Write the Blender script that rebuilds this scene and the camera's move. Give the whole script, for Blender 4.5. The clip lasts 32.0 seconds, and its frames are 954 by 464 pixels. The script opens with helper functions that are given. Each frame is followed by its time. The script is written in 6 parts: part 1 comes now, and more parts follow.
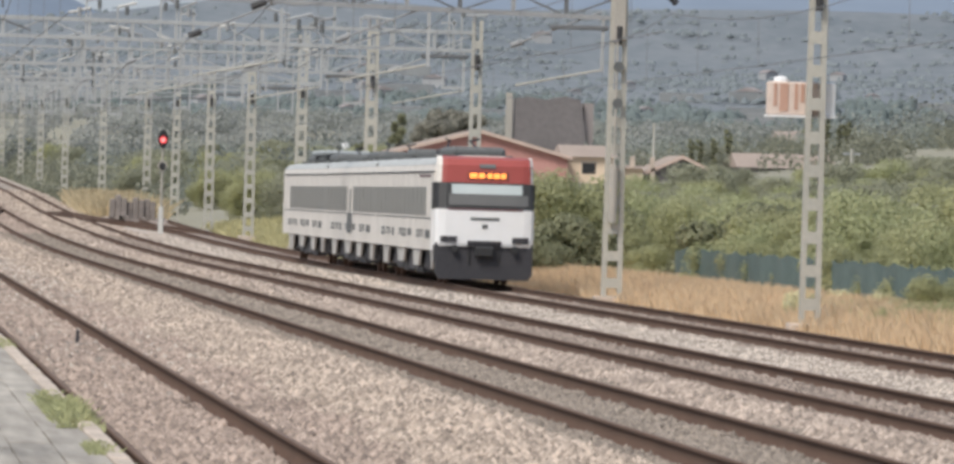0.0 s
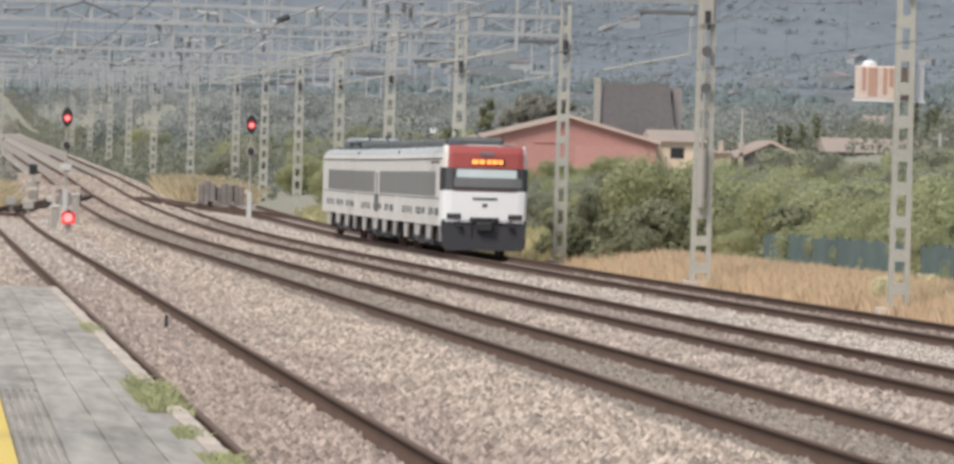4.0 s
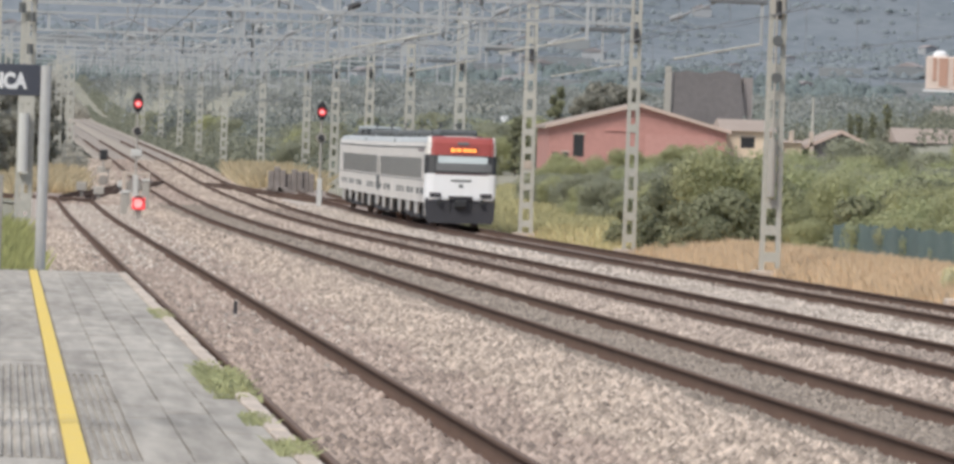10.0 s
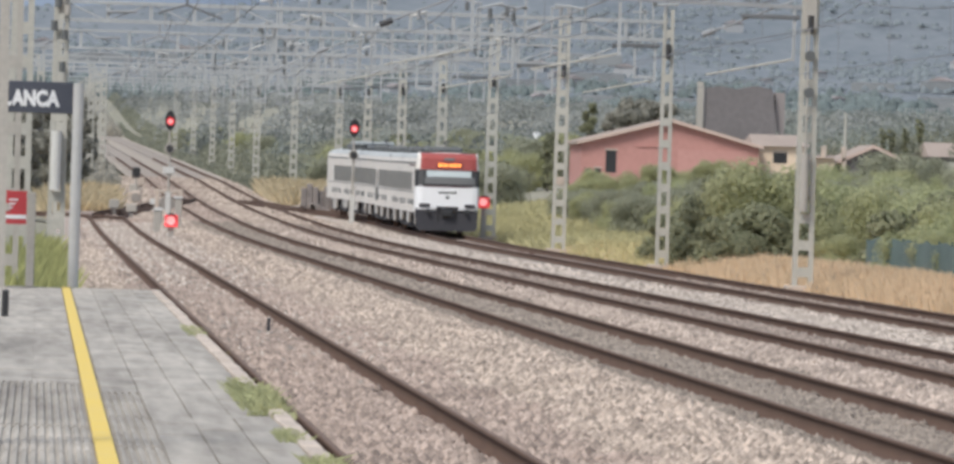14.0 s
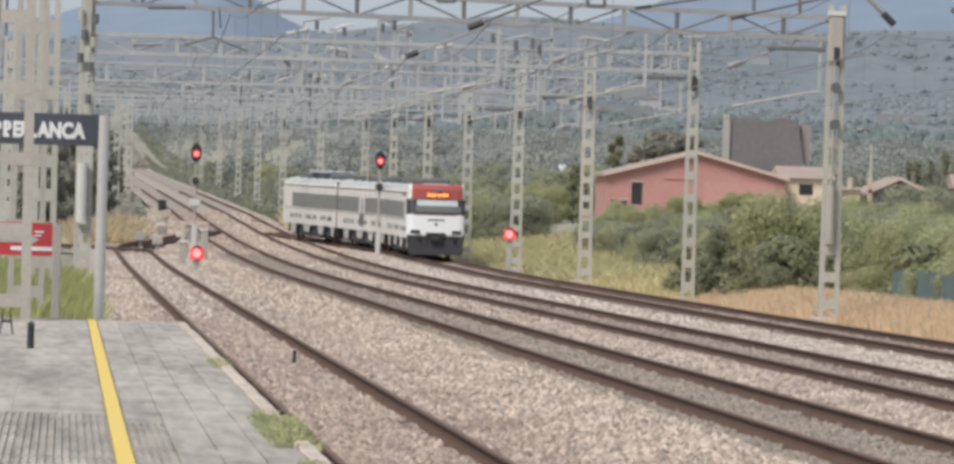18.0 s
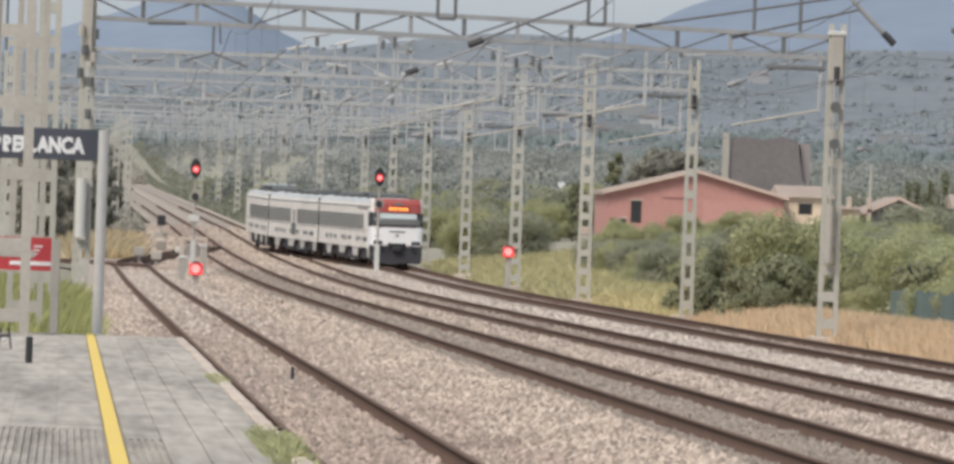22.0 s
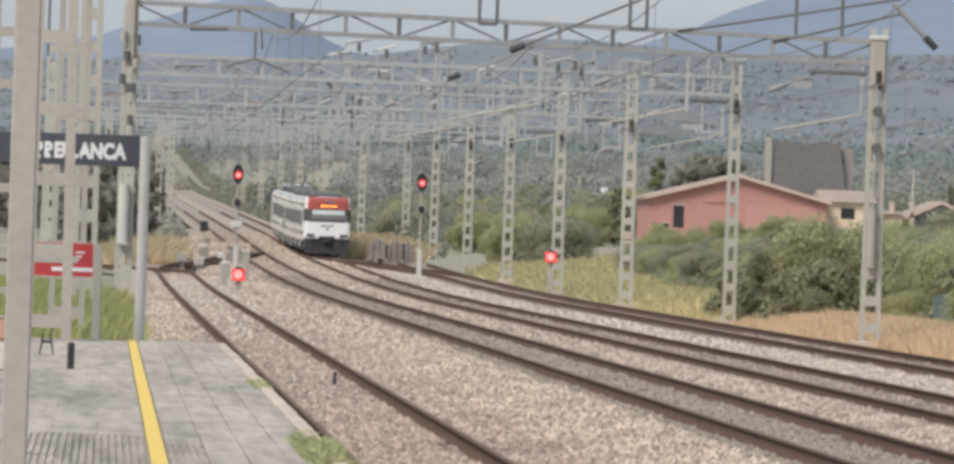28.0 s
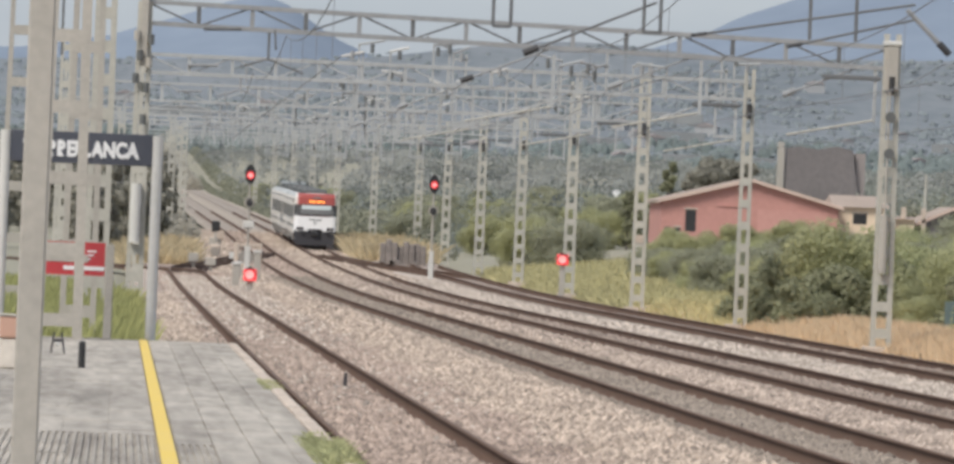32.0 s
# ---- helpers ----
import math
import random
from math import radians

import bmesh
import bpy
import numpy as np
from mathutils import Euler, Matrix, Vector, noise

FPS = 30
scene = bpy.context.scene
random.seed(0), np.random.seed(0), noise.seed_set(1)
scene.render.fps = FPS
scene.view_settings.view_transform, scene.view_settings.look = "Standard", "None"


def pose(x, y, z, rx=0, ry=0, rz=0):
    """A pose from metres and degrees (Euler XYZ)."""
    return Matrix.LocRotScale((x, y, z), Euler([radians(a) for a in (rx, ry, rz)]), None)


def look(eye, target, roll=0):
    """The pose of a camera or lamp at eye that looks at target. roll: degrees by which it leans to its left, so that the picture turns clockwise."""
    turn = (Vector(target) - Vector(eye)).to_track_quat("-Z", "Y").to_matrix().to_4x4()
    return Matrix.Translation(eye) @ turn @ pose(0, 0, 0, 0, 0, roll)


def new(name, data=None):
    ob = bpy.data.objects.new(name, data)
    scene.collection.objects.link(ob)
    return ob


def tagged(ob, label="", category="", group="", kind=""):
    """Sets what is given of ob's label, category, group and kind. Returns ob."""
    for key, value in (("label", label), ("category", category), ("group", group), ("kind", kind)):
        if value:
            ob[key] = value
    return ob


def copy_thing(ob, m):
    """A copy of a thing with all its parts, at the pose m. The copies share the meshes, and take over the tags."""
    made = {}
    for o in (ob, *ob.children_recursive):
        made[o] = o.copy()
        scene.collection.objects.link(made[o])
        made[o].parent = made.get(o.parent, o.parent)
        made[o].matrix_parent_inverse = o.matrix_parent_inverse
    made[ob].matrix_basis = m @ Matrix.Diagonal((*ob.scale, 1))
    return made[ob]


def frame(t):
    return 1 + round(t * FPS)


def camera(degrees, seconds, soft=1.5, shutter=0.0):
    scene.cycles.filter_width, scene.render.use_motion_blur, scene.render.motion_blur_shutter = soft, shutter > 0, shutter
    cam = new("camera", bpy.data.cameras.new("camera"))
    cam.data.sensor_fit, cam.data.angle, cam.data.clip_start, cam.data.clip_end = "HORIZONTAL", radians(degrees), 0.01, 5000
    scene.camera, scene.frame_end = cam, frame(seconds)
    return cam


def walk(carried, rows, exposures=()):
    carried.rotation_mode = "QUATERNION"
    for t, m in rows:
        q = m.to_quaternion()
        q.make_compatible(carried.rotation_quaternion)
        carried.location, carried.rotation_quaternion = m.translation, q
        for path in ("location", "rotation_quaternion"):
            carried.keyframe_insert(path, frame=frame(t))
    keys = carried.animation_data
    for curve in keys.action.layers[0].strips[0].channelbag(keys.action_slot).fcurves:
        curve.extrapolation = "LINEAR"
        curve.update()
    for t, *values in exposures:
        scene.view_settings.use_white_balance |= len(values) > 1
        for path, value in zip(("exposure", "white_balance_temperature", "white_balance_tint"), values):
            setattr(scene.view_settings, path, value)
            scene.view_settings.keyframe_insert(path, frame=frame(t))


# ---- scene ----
# ---------------------------------------------------------------- camera
cam = camera(7.1, 32.0, soft=3.2)
walk(cam, [
    (0.0, look((-0.012, 0, 2.428), (82.22, 1000, -1.47), 1.669)),
    (0.5, look((-0.012, 0, 2.426), (80.21, 1000, -3.48), 1.756)),
    (1.0, look((-0.008, 0, 2.429), (78.65, 1000, -5.46), 1.675)),
    (1.5, look((-0.012, 0, 2.432), (78.10, 1000, -5.15), 1.693)),
    (2.0, look((-0.014, 0, 2.427), (75.92, 1000, -4.55), 1.675)),
    (2.5, look((-0.015, 0, 2.424), (74.09, 1000, -4.10), 1.770)),
    (3.0, look((-0.017, 0, 2.426), (73.35, 1000, -4.22), 1.693)),
    (3.5, look((-0.016, 0, 2.422), (71.67, 1000, -4.04), 1.591)),
    (5.5, look((-0.015, 0, 2.423), (67.20, 1000, -3.30), 1.742)),
    (6.0, look((-0.018, 0, 2.424), (65.83, 1000, -3.10), 1.646)),
    (6.5, look((-0.014, 0, 2.425), (64.64, 1000, -2.54), 1.713)),
    (7.0, look((-0.010, 0, 2.422), (64.11, 1000, -2.47), 1.803)),
    (7.5, look((-0.009, 0, 2.423), (62.98, 1000, -2.32), 1.975)),
    (8.0, look((-0.015, 0, 2.424), (62.67, 1000, -2.75), 2.106)),
    (8.5, look((-0.014, 0, 2.420), (61.88, 1000, -2.64), 2.249)),
    (9.0, look((-0.015, 0, 2.420), (61.10, 1000, -3.18), 2.211)),
    (9.5, look((-0.008, 0, 2.421), (61.81, 1000, -5.34), 2.064)),
    (10.0, look((-0.008, 0, 2.423), (61.64, 1000, -5.59), 1.953)),
    (10.5, look((-0.007, 0, 2.422), (60.51, 1000, -5.13), 1.837)),
    (11.0, look((-0.007, 0, 2.423), (59.97, 1000, -4.82), 1.912)),
    (11.5, look((-0.012, 0, 2.420), (59.77, 1000, -4.47), 1.932)),
    (12.0, look((-0.011, 0, 2.418), (59.40, 1000, -3.93), 1.990)),
    (12.5, look((-0.006, 0, 2.420), (58.67, 1000, -3.54), 1.918)),
    (13.0, look((-0.010, 0, 2.420), (57.97, 1000, -3.74), 1.814)),
    (13.5, look((-0.010, 0, 2.421), (57.39, 1000, -3.68), 1.733)),
    (15.5, look((-0.011, 0, 2.420), (56.55, 1000, -3.51), 1.785)),
    (16.0, look((-0.008, 0, 2.420), (56.35, 1000, -3.42), 1.793)),
    (16.5, look((-0.011, 0, 2.420), (56.04, 1000, -3.00), 1.762)),
    (17.0, look((-0.002, 0, 2.419), (54.93, 1000, -1.37), 1.707)),
    (17.5, look((-0.010, 0, 2.419), (53.96, 1000, 0.66), 1.703)),
    (18.0, look((-0.003, 0, 2.417), (53.79, 1000, 0.48), 1.697)),
    (18.5, look((-0.002, 0, 2.420), (53.86, 1000, 0.40), 1.661)),
    (19.0, look((-0.001, 0, 2.421), (53.34, 1000, 0.76), 1.585)),
    (19.5, look((0.003, 0, 2.420), (52.49, 1000, 1.05), 1.472)),
    (20.0, look((0.006, 0, 2.420), (52.68, 1000, 1.43), 1.466)),
    (20.5, look((0.003, 0, 2.422), (53.31, 1000, 1.61), 1.576)),
    (21.0, look((0.003, 0, 2.418), (53.73, 1000, 1.94), 1.818)),
    (21.5, look((0.002, 0, 2.416), (53.96, 1000, 2.25), 2.019)),
    (22.0, look((-0.002, 0, 2.416), (53.84, 1000, 2.74), 2.037)),
    (22.5, look((0.001, 0, 2.417), (52.62, 1000, 2.81), 2.066)),
    (23.0, look((0.003, 0, 2.415), (48.63, 1000, 2.71), 2.093)),
    (23.5, look((0.006, 0, 2.418), (48.48, 1000, 2.90), 2.120)),
    (24.0, look((0.000, 0, 2.419), (49.51, 1000, 2.97), 2.252)),
    (24.5, look((0.007, 0, 2.414), (49.31, 1000, 3.03), 2.160)),
    (25.0, look((0.005, 0, 2.419), (48.84, 1000, 3.22), 2.158)),
    (25.5, look((0.010, 0, 2.423), (48.95, 1000, 3.18), 2.060)),
    (27.5, look((0.014, 0, 2.419), (48.35, 1000, 3.33), 1.954)),
    (28.0, look((0.014, 0, 2.417), (48.26, 1000, 3.23), 1.930)),
    (28.5, look((0.012, 0, 2.415), (48.08, 1000, 3.85), 1.934)),
    (29.0, look((0.010, 0, 2.418), (47.70, 1000, 3.80), 1.994)),
    (29.5, look((0.007, 0, 2.422), (48.00, 1000, 3.75), 2.040)),
    (30.0, look((0.010, 0, 2.413), (48.00, 1000, 3.60), 2.142)),
    (30.5, look((0.006, 0, 2.415), (47.83, 1000, 3.68), 2.190)),
    (31.0, look((0.006, 0, 2.413), (47.61, 1000, 3.99), 2.256)),
    (31.5, look((0.007, 0, 2.414), (46.96, 1000, 3.78), 2.363)),
    (32.0, look((0.011, 0, 2.416), (46.71, 1000, 3.46), 2.399)),
], exposures=[(0.0, 0.45, 6470, 10), (7.0, 0.45, 6450, 10), (10.0, 0.45, 6340, 10), (12.0, 0.45, 6240, 10), (16.0, 0.45, 6280, 10), (18.0, 0.45, 6480, 10), (22.0, 0.45, 6570, 10), (28.0, 0.45, 6600, 10), (32.0, 0.45, 6540, 10)])

# ---------------------------------------------------------------- daylight through thin haze
world = bpy.data.worlds.new("hazy_sky")
scene.world = world
world.use_nodes = True
wn = world.node_tree.nodes
sky = wn.new("ShaderNodeTexSky")
sky.sky_type = "NISHITA"
sky.sun_disc = False
sky.sun_elevation = radians(50)
sky.sun_rotation = radians(222)
sky.dust_density = 1.5
sky.air_density = 1.0
haze = wn.new("ShaderNodeMix")
haze.data_type = "RGBA"
haze.inputs[0].default_value = 0.82
coord, clouds, veil = wn.new("ShaderNodeTexCoord"), wn.new("ShaderNodeTexNoise"), wn.new("ShaderNodeMix")
stretch_sky = wn.new("ShaderNodeMapping")
stretch_sky.inputs["Scale"].default_value = (1, 1, 3)
clouds.inputs["Scale"].default_value, clouds.inputs["Detail"].default_value = 22, 6
world.node_tree.links.new(coord.outputs["Generated"], stretch_sky.inputs[0])
world.node_tree.links.new(stretch_sky.outputs[0], clouds.inputs["Vector"])
veil.data_type = "RGBA"
veil.inputs[6].default_value, veil.inputs[7].default_value = (1.7, 2.05, 2.6, 1), (2.7, 2.88, 3.2, 1)
world.node_tree.links.new(clouds.outputs[0], veil.inputs[0])
world.node_tree.links.new(veil.outputs[2], haze.inputs[7])
world.node_tree.links.new(sky.outputs[0], haze.inputs[6])
world.node_tree.links.new(haze.outputs[2], wn["Background"].inputs[0])
wn["Background"].inputs[1].default_value = 0.145
sun = new("sun", bpy.data.lights.new("sun", "SUN"))
sun.data.energy, sun.data.angle, sun.data.color = 2.45, radians(22), (1.0, 0.945, 0.86)
sun.matrix_world = look((0, 0, 0), (-math.sin(radians(222)) * math.cos(radians(50)), -math.cos(radians(222)) * math.cos(radians(50)), -math.sin(radians(50))))


# ---------------------------------------------------------------- helpers
def mat(name, a, b=None, rough=0.8, fine=30.0, coarse=2.0, bump=0.3, metal=0.0, vary=0.0, glow=0.0, island=False, stretch=None, through_light=0.0):
    """A surface with grain and stains at two scales; a, b: its two colours; fine, coarse: repeats a metre; vary: change from piece to piece."""
    m = bpy.data.materials.new(name)
    m.use_nodes = True
    nt = m.node_tree
    ns, ln = nt.nodes, nt.links.new
    p = ns["Principled BSDF"]
    p.inputs["Roughness"].default_value, p.inputs["Metallic"].default_value = rough, metal
    b = b or tuple(c * 0.7 for c in a)
    tc = ns.new("ShaderNodeNewGeometry") if island else ns.new("ShaderNodeTexCoord")
    geo = ns.new("ShaderNodeNewGeometry")
    mp = ns.new("ShaderNodeMapping")
    ln(geo.outputs["Position"] if stretch != "object" else tc.outputs["Object"], mp.inputs[0])
    if isinstance(stretch, tuple):
        mp.inputs["Scale"].default_value = stretch
    n1, n2 = ns.new("ShaderNodeTexNoise"), ns.new("ShaderNodeTexNoise")
    for n, s, d in ((n1, fine, 3), (n2, coarse, 4)):
        n.inputs["Scale"].default_value, n.inputs["Detail"].default_value = s, d
        ln(mp.outputs[0], n.inputs["Vector"])
    add = ns.new("ShaderNodeMath")
    add.operation = "MULTIPLY_ADD"
    ln(n1.outputs[0], add.inputs[0])
    add.inputs[1].default_value = 0.9
    ln(n2.outputs[0], add.inputs[2])
    ramp = ns.new("ShaderNodeMapRange")
    ramp.inputs["From Min"].default_value, ramp.inputs["From Max"].default_value = 0.6, 1.3
    ln(add.outputs[0], ramp.inputs[0])
    mix = ns.new("ShaderNodeMix")
    mix.data_type = "RGBA"
    mix.inputs[6].default_value, mix.inputs[7].default_value = (*a, 1), (*b, 1)
    ln(ramp.outputs[0], mix.inputs[0])
    out = mix.outputs[2]
    if vary:
        hv = ns.new("ShaderNodeHueSaturation")
        mr = ns.new("ShaderNodeMapRange")
        mr.inputs["To Min"].default_value, mr.inputs["To Max"].default_value = 1 - vary, 1 + vary
        src = geo.outputs["Random Per Island"] if island else ns.new("ShaderNodeObjectInfo").outputs["Random"]
        ln(src, mr.inputs[0])
        ln(mr.outputs[0], hv.inputs["Value"])
        ln(out, hv.inputs["Color"])
        out = hv.outputs[0]
    ln(out, p.inputs["Base Color"])
    if bump:
        bp = ns.new("ShaderNodeBump")
        bp.inputs["Strength"].default_value, bp.inputs["Distance"].default_value = bump, 0.3 / fine
        ln(n1.outputs[0], bp.inputs["Height"])
        ln(bp.outputs[0], p.inputs["Normal"])
    if through_light:
        tr, ms = ns.new("ShaderNodeBsdfTranslucent"), ns.new("ShaderNodeMixShader")
        ln(out, tr.inputs["Color"])
        ms.inputs[0].default_value = through_light
        ln(p.outputs[0], ms.inputs[1])
        ln(tr.outputs[0], ms.inputs[2])
        ln(ms.outputs[0], ns["Material Output"].inputs["Surface"])
    if glow:
        p.inputs["Emission Color"].default_value, p.inputs["Emission Strength"].default_value = (*a, 1), glow
    return m


def part(name, bm, material, parent=None, label="", smooth=False):
    me = bpy.data.meshes.new(name)
    if smooth:
        for f in bm.faces:
            f.smooth = True
    bm.to_mesh(me)
    bm.free()
    me.materials.append(material)
    ob = new(name, me)
    ob.parent = parent
    return tagged(ob, label)


def share(ob, name, parent, m=None):
    """Another piece on the mesh of ob."""
    o = new(name, ob.data)
    o.parent = parent
    if m is not None:
        o.matrix_basis = m
    return o


def thing(name, label, category, at=(0, 0, 0), turn=0, group="", kind=""):
    e = new(name)
    e.matrix_basis = pose(*at, 0, 0, turn)
    e.empty_display_size = 0.2
    return tagged(e, label, category, group, kind)


def block(bm, x0, x1, y0, y1, z0, z1, bevel=0.0):
    v = [bm.verts.new((x, y, z)) for z in (z0, z1) for y in (y0, y1) for x in (x0, x1)]
    fs = [bm.faces.new([v[i] for i in q]) for q in ((0, 2, 3, 1), (4, 5, 7, 6), (0, 1, 5, 4), (2, 6, 7, 3), (0, 4, 6, 2), (1, 3, 7, 5))]
    if bevel:
        es = list({e for f in fs for e in f.edges})
        bmesh.ops.bevel(bm, geom=es, offset=bevel, segments=1, affect="EDGES")
    return bm


def bar(bm, p, q, r, n=6, r2=None):
    """A round bar from p to q."""
    p, q = Vector(p), Vector(q)
    d = (q - p).normalized()
    s = d.orthogonal().normalized()
    t = d.cross(s)
    r2 = r if r2 is None else r2
    rings = [[bm.verts.new(c + rr * (math.cos(a) * s + math.sin(a) * t)) for a in (2 * math.pi * i / n for i in range(n))] for c, rr in ((p, r), (q, r2))]
    for i in range(n):
        bm.faces.new((rings[0][i], rings[0][(i + 1) % n], rings[1][(i + 1) % n], rings[1][i]))
    bm.faces.new(rings[0][::-1])
    bm.faces.new(rings[1])
    return bm


def flat(bm, p, q, w, d):
    """A flat bar from p to q, w wide across and d deep along y."""
    p, q = Vector(p), Vector(q)
    a = (q - p).normalized()
    y = Vector((0, 1, 0)) if abs(a.y) < 0.9 else Vector((1, 0, 0))
    s = a.cross(y).normalized() * w / 2
    y = y * d / 2
    v = [bm.verts.new(c + i * s + j * y) for c in (p, q) for i, j in ((-1, -1), (1, -1), (1, 1), (-1, 1))]
    for f in ((3, 2, 1, 0), (4, 5, 6, 7), (0, 1, 5, 4), (1, 2, 6, 5), (2, 3, 7, 6), (3, 0, 4, 7)):
        bm.faces.new([v[i] for i in f])
    return bm


def ball(bm, c, r, sx=1, sy=1, sz=1, n=2):
    bmesh.ops.create_icosphere(bm, subdivisions=n, radius=r, matrix=Matrix.Translation(c) @ Matrix.Diagonal((sx, sy, sz, 1)))
    return bm


def outline(bm, pts, y0, y1):
    """The outline pts (x, z) drawn out from y0 to y1."""
    a = [bm.verts.new((x, y0, z)) for x, z in pts]
    b = [bm.verts.new((x, y1, z)) for x, z in pts]
    n = len(pts)
    for i in range(n):
        bm.faces.new((a[i], b[i], b[(i + 1) % n], a[(i + 1) % n]))
    bm.faces.new(a)
    bm.faces.new(b[::-1])
    bmesh.ops.recalc_face_normals(bm, faces=bm.faces[:])
    return bm


def mass(name, verts, faces, material, parent=None, label="", category="", kind="stuff"):
    """Many small pieces as one mesh; verts (n, 3), faces (m, k)."""
    me = bpy.data.meshes.new(name)
    verts, faces = np.asarray(verts, dtype=np.float32), np.asarray(faces, dtype=np.int32)
    k = faces.shape[1]
    me.vertices.add(len(verts))
    me.vertices.foreach_set("co", verts.ravel())
    me.loops.add(faces.size)
    me.loops.foreach_set("vertex_index", faces.ravel())
    me.polygons.add(len(faces))
    me.polygons.foreach_set("loop_start", np.arange(0, faces.size, k, dtype=np.int32))
    me.polygons.foreach_set("loop_total", np.full(len(faces), k, dtype=np.int32))
    me.update(calc_edges=True)
    me.materials.append(material)
    ob = new(name, me)
    ob.parent = parent
    return tagged(ob, label, category, "", kind)


def rise(y):
    """The height of the line: level, then up a gradient."""
    y = np.asarray(y, dtype=float)
    return np.where(y < 280, 0.0, np.where(y < 540, 2.17e-5 * (y - 280) ** 2, 1.467 + 0.01128 * (y - 540) - 0.0024 * np.clip(y - 600, 0, None)))


def slope(y):
    """The height of the open country, which climbs more than the line."""
    y = np.asarray(y, dtype=float)
    return rise(y) + 0.0049 * np.clip(y - 620, 0, None)


def up(y):
    return float(rise(y))


# ---------------------------------------------------------------- materials
M_ballast = mat("beige_ballast_stone", (0.515, 0.425, 0.358), (0.27, 0.218, 0.182), 0.95, 8, 0.9, 0.9)
M_ballast_pink = mat("pinkish_ballast_stone", (0.43, 0.342, 0.29), (0.215, 0.168, 0.142), 0.95, 8, 0.9, 0.9)
M_ballast_grey = mat("grey_ballast_stone", (0.33, 0.285, 0.242), (0.18, 0.152, 0.128), 0.95, 8, 0.9, 0.9)
M_ballast_pale = mat("pale_fresh_ballast_stone", (0.58, 0.5, 0.435), (0.36, 0.31, 0.265), 0.95, 11, 0.3, 0.6)
M_stone = mat("loose_beige_stone", (0.515, 0.42, 0.347), (0.305, 0.245, 0.2), 0.95, 12, 0.3, 0.3, vary=0.5, island=True)
M_stone_pink = mat("loose_pinkish_stone", (0.44, 0.346, 0.29), (0.25, 0.195, 0.163), 0.95, 12, 0.3, 0.3, vary=0.45, island=True)
M_stone_dull = mat("loose_brown_grey_stone", (0.36, 0.295, 0.25), (0.2, 0.16, 0.135), 0.95, 16, 0.3, 0.3, vary=0.45, island=True)
M_stone_tan = mat("loose_tan_stone", (0.5, 0.408, 0.345), (0.28, 0.226, 0.188), 0.95, 12, 0.3, 0.3, vary=0.45, island=True)
M_ballast_dull = mat("brown_grey_ballast_stone", (0.37, 0.3, 0.252), (0.2, 0.16, 0.135), 0.95, 8, 0.9, 0.9)
M_stone_grey = mat("loose_grey_stone", (0.33, 0.277, 0.23), (0.2, 0.167, 0.14), 0.95, 20, 0.3, 0.3, vary=0.35, island=True)
M_rail = mat("rusty_rail_steel", (0.092, 0.051, 0.034), (0.125, 0.072, 0.048), 0.95, 25, 0.8, 0.2)
M_railtop = mat("worn_rail_head", (0.14, 0.09, 0.066), (0.185, 0.125, 0.095), 0.85, 25, 0.8, 0.1)
M_sleeper = mat("grey_concrete_sleeper", (0.36, 0.32, 0.29), (0.25, 0.22, 0.2), 0.9, 20, 1, 0.3)
M_slab = mat("grey_platform_slab", (0.5, 0.455, 0.395), (0.21, 0.187, 0.16), 0.85, 5, 0.8, 0.3, vary=0.09, stretch=(1.5, 0.1, 1))
M_coping = mat("pale_coping_stone", (0.6, 0.505, 0.425), (0.42, 0.35, 0.29), 0.85, 18, 1.2, 0.3, vary=0.1)
M_strip = mat("pale_concrete_strip", (0.7, 0.64, 0.565), (0.5, 0.45, 0.395), 0.85, 8, 1.0, 0.3)
M_tuft = mat("pale_green_tuft_grass", (0.5, 0.5, 0.27), (0.4, 0.415, 0.22), 0.9, 3, 0.4, 0, vary=0.2, island=True, through_light=0.35)
M_dullweed = mat("dull_brown_green_weeds", (0.3, 0.25, 0.14), (0.22, 0.2, 0.11), 0.9, 3, 0.3, 0, vary=0.3, island=True, through_light=0.3)
M_concrete = mat("platform_concrete", (0.34, 0.31, 0.28), (0.24, 0.22, 0.2), 0.9, 12, 0.7, 0.3)
M_joint = mat("grey_joint", (0.34, 0.31, 0.275), (0.2, 0.18, 0.16), 0.95, 30, 2, 0.2)
M_yellow = mat("yellow_line_paint", (0.76, 0.54, 0.08), (0.68, 0.51, 0.17), 0.7, 18, 2.5, 0.15)
M_zinc = mat("pale_galvanised_steel", (0.48, 0.445, 0.395), (0.36, 0.335, 0.297), 0.6, 14, 0.7, 0.1, metal=0.1)
M_zincfar = mat("weathered_galvanised_steel", (0.52, 0.5, 0.44), (0.4, 0.385, 0.34), 0.65, 8, 0.4, 0.1, metal=0.1)
M_wire = mat("tarnished_copper_wire", (0.2, 0.205, 0.212), (0.16, 0.165, 0.172), 0.6, 10, 0.5, 0)
M_ceramic = mat("dark_insulator", (0.03, 0.03, 0.032), (0.045, 0.043, 0.045), 0.6, 10, 1, 0)
M_white = mat("white_train_paint", (0.88, 0.88, 0.885), (0.82, 0.815, 0.81), 0.35, 3, 0.3, 0.02, stretch="object")
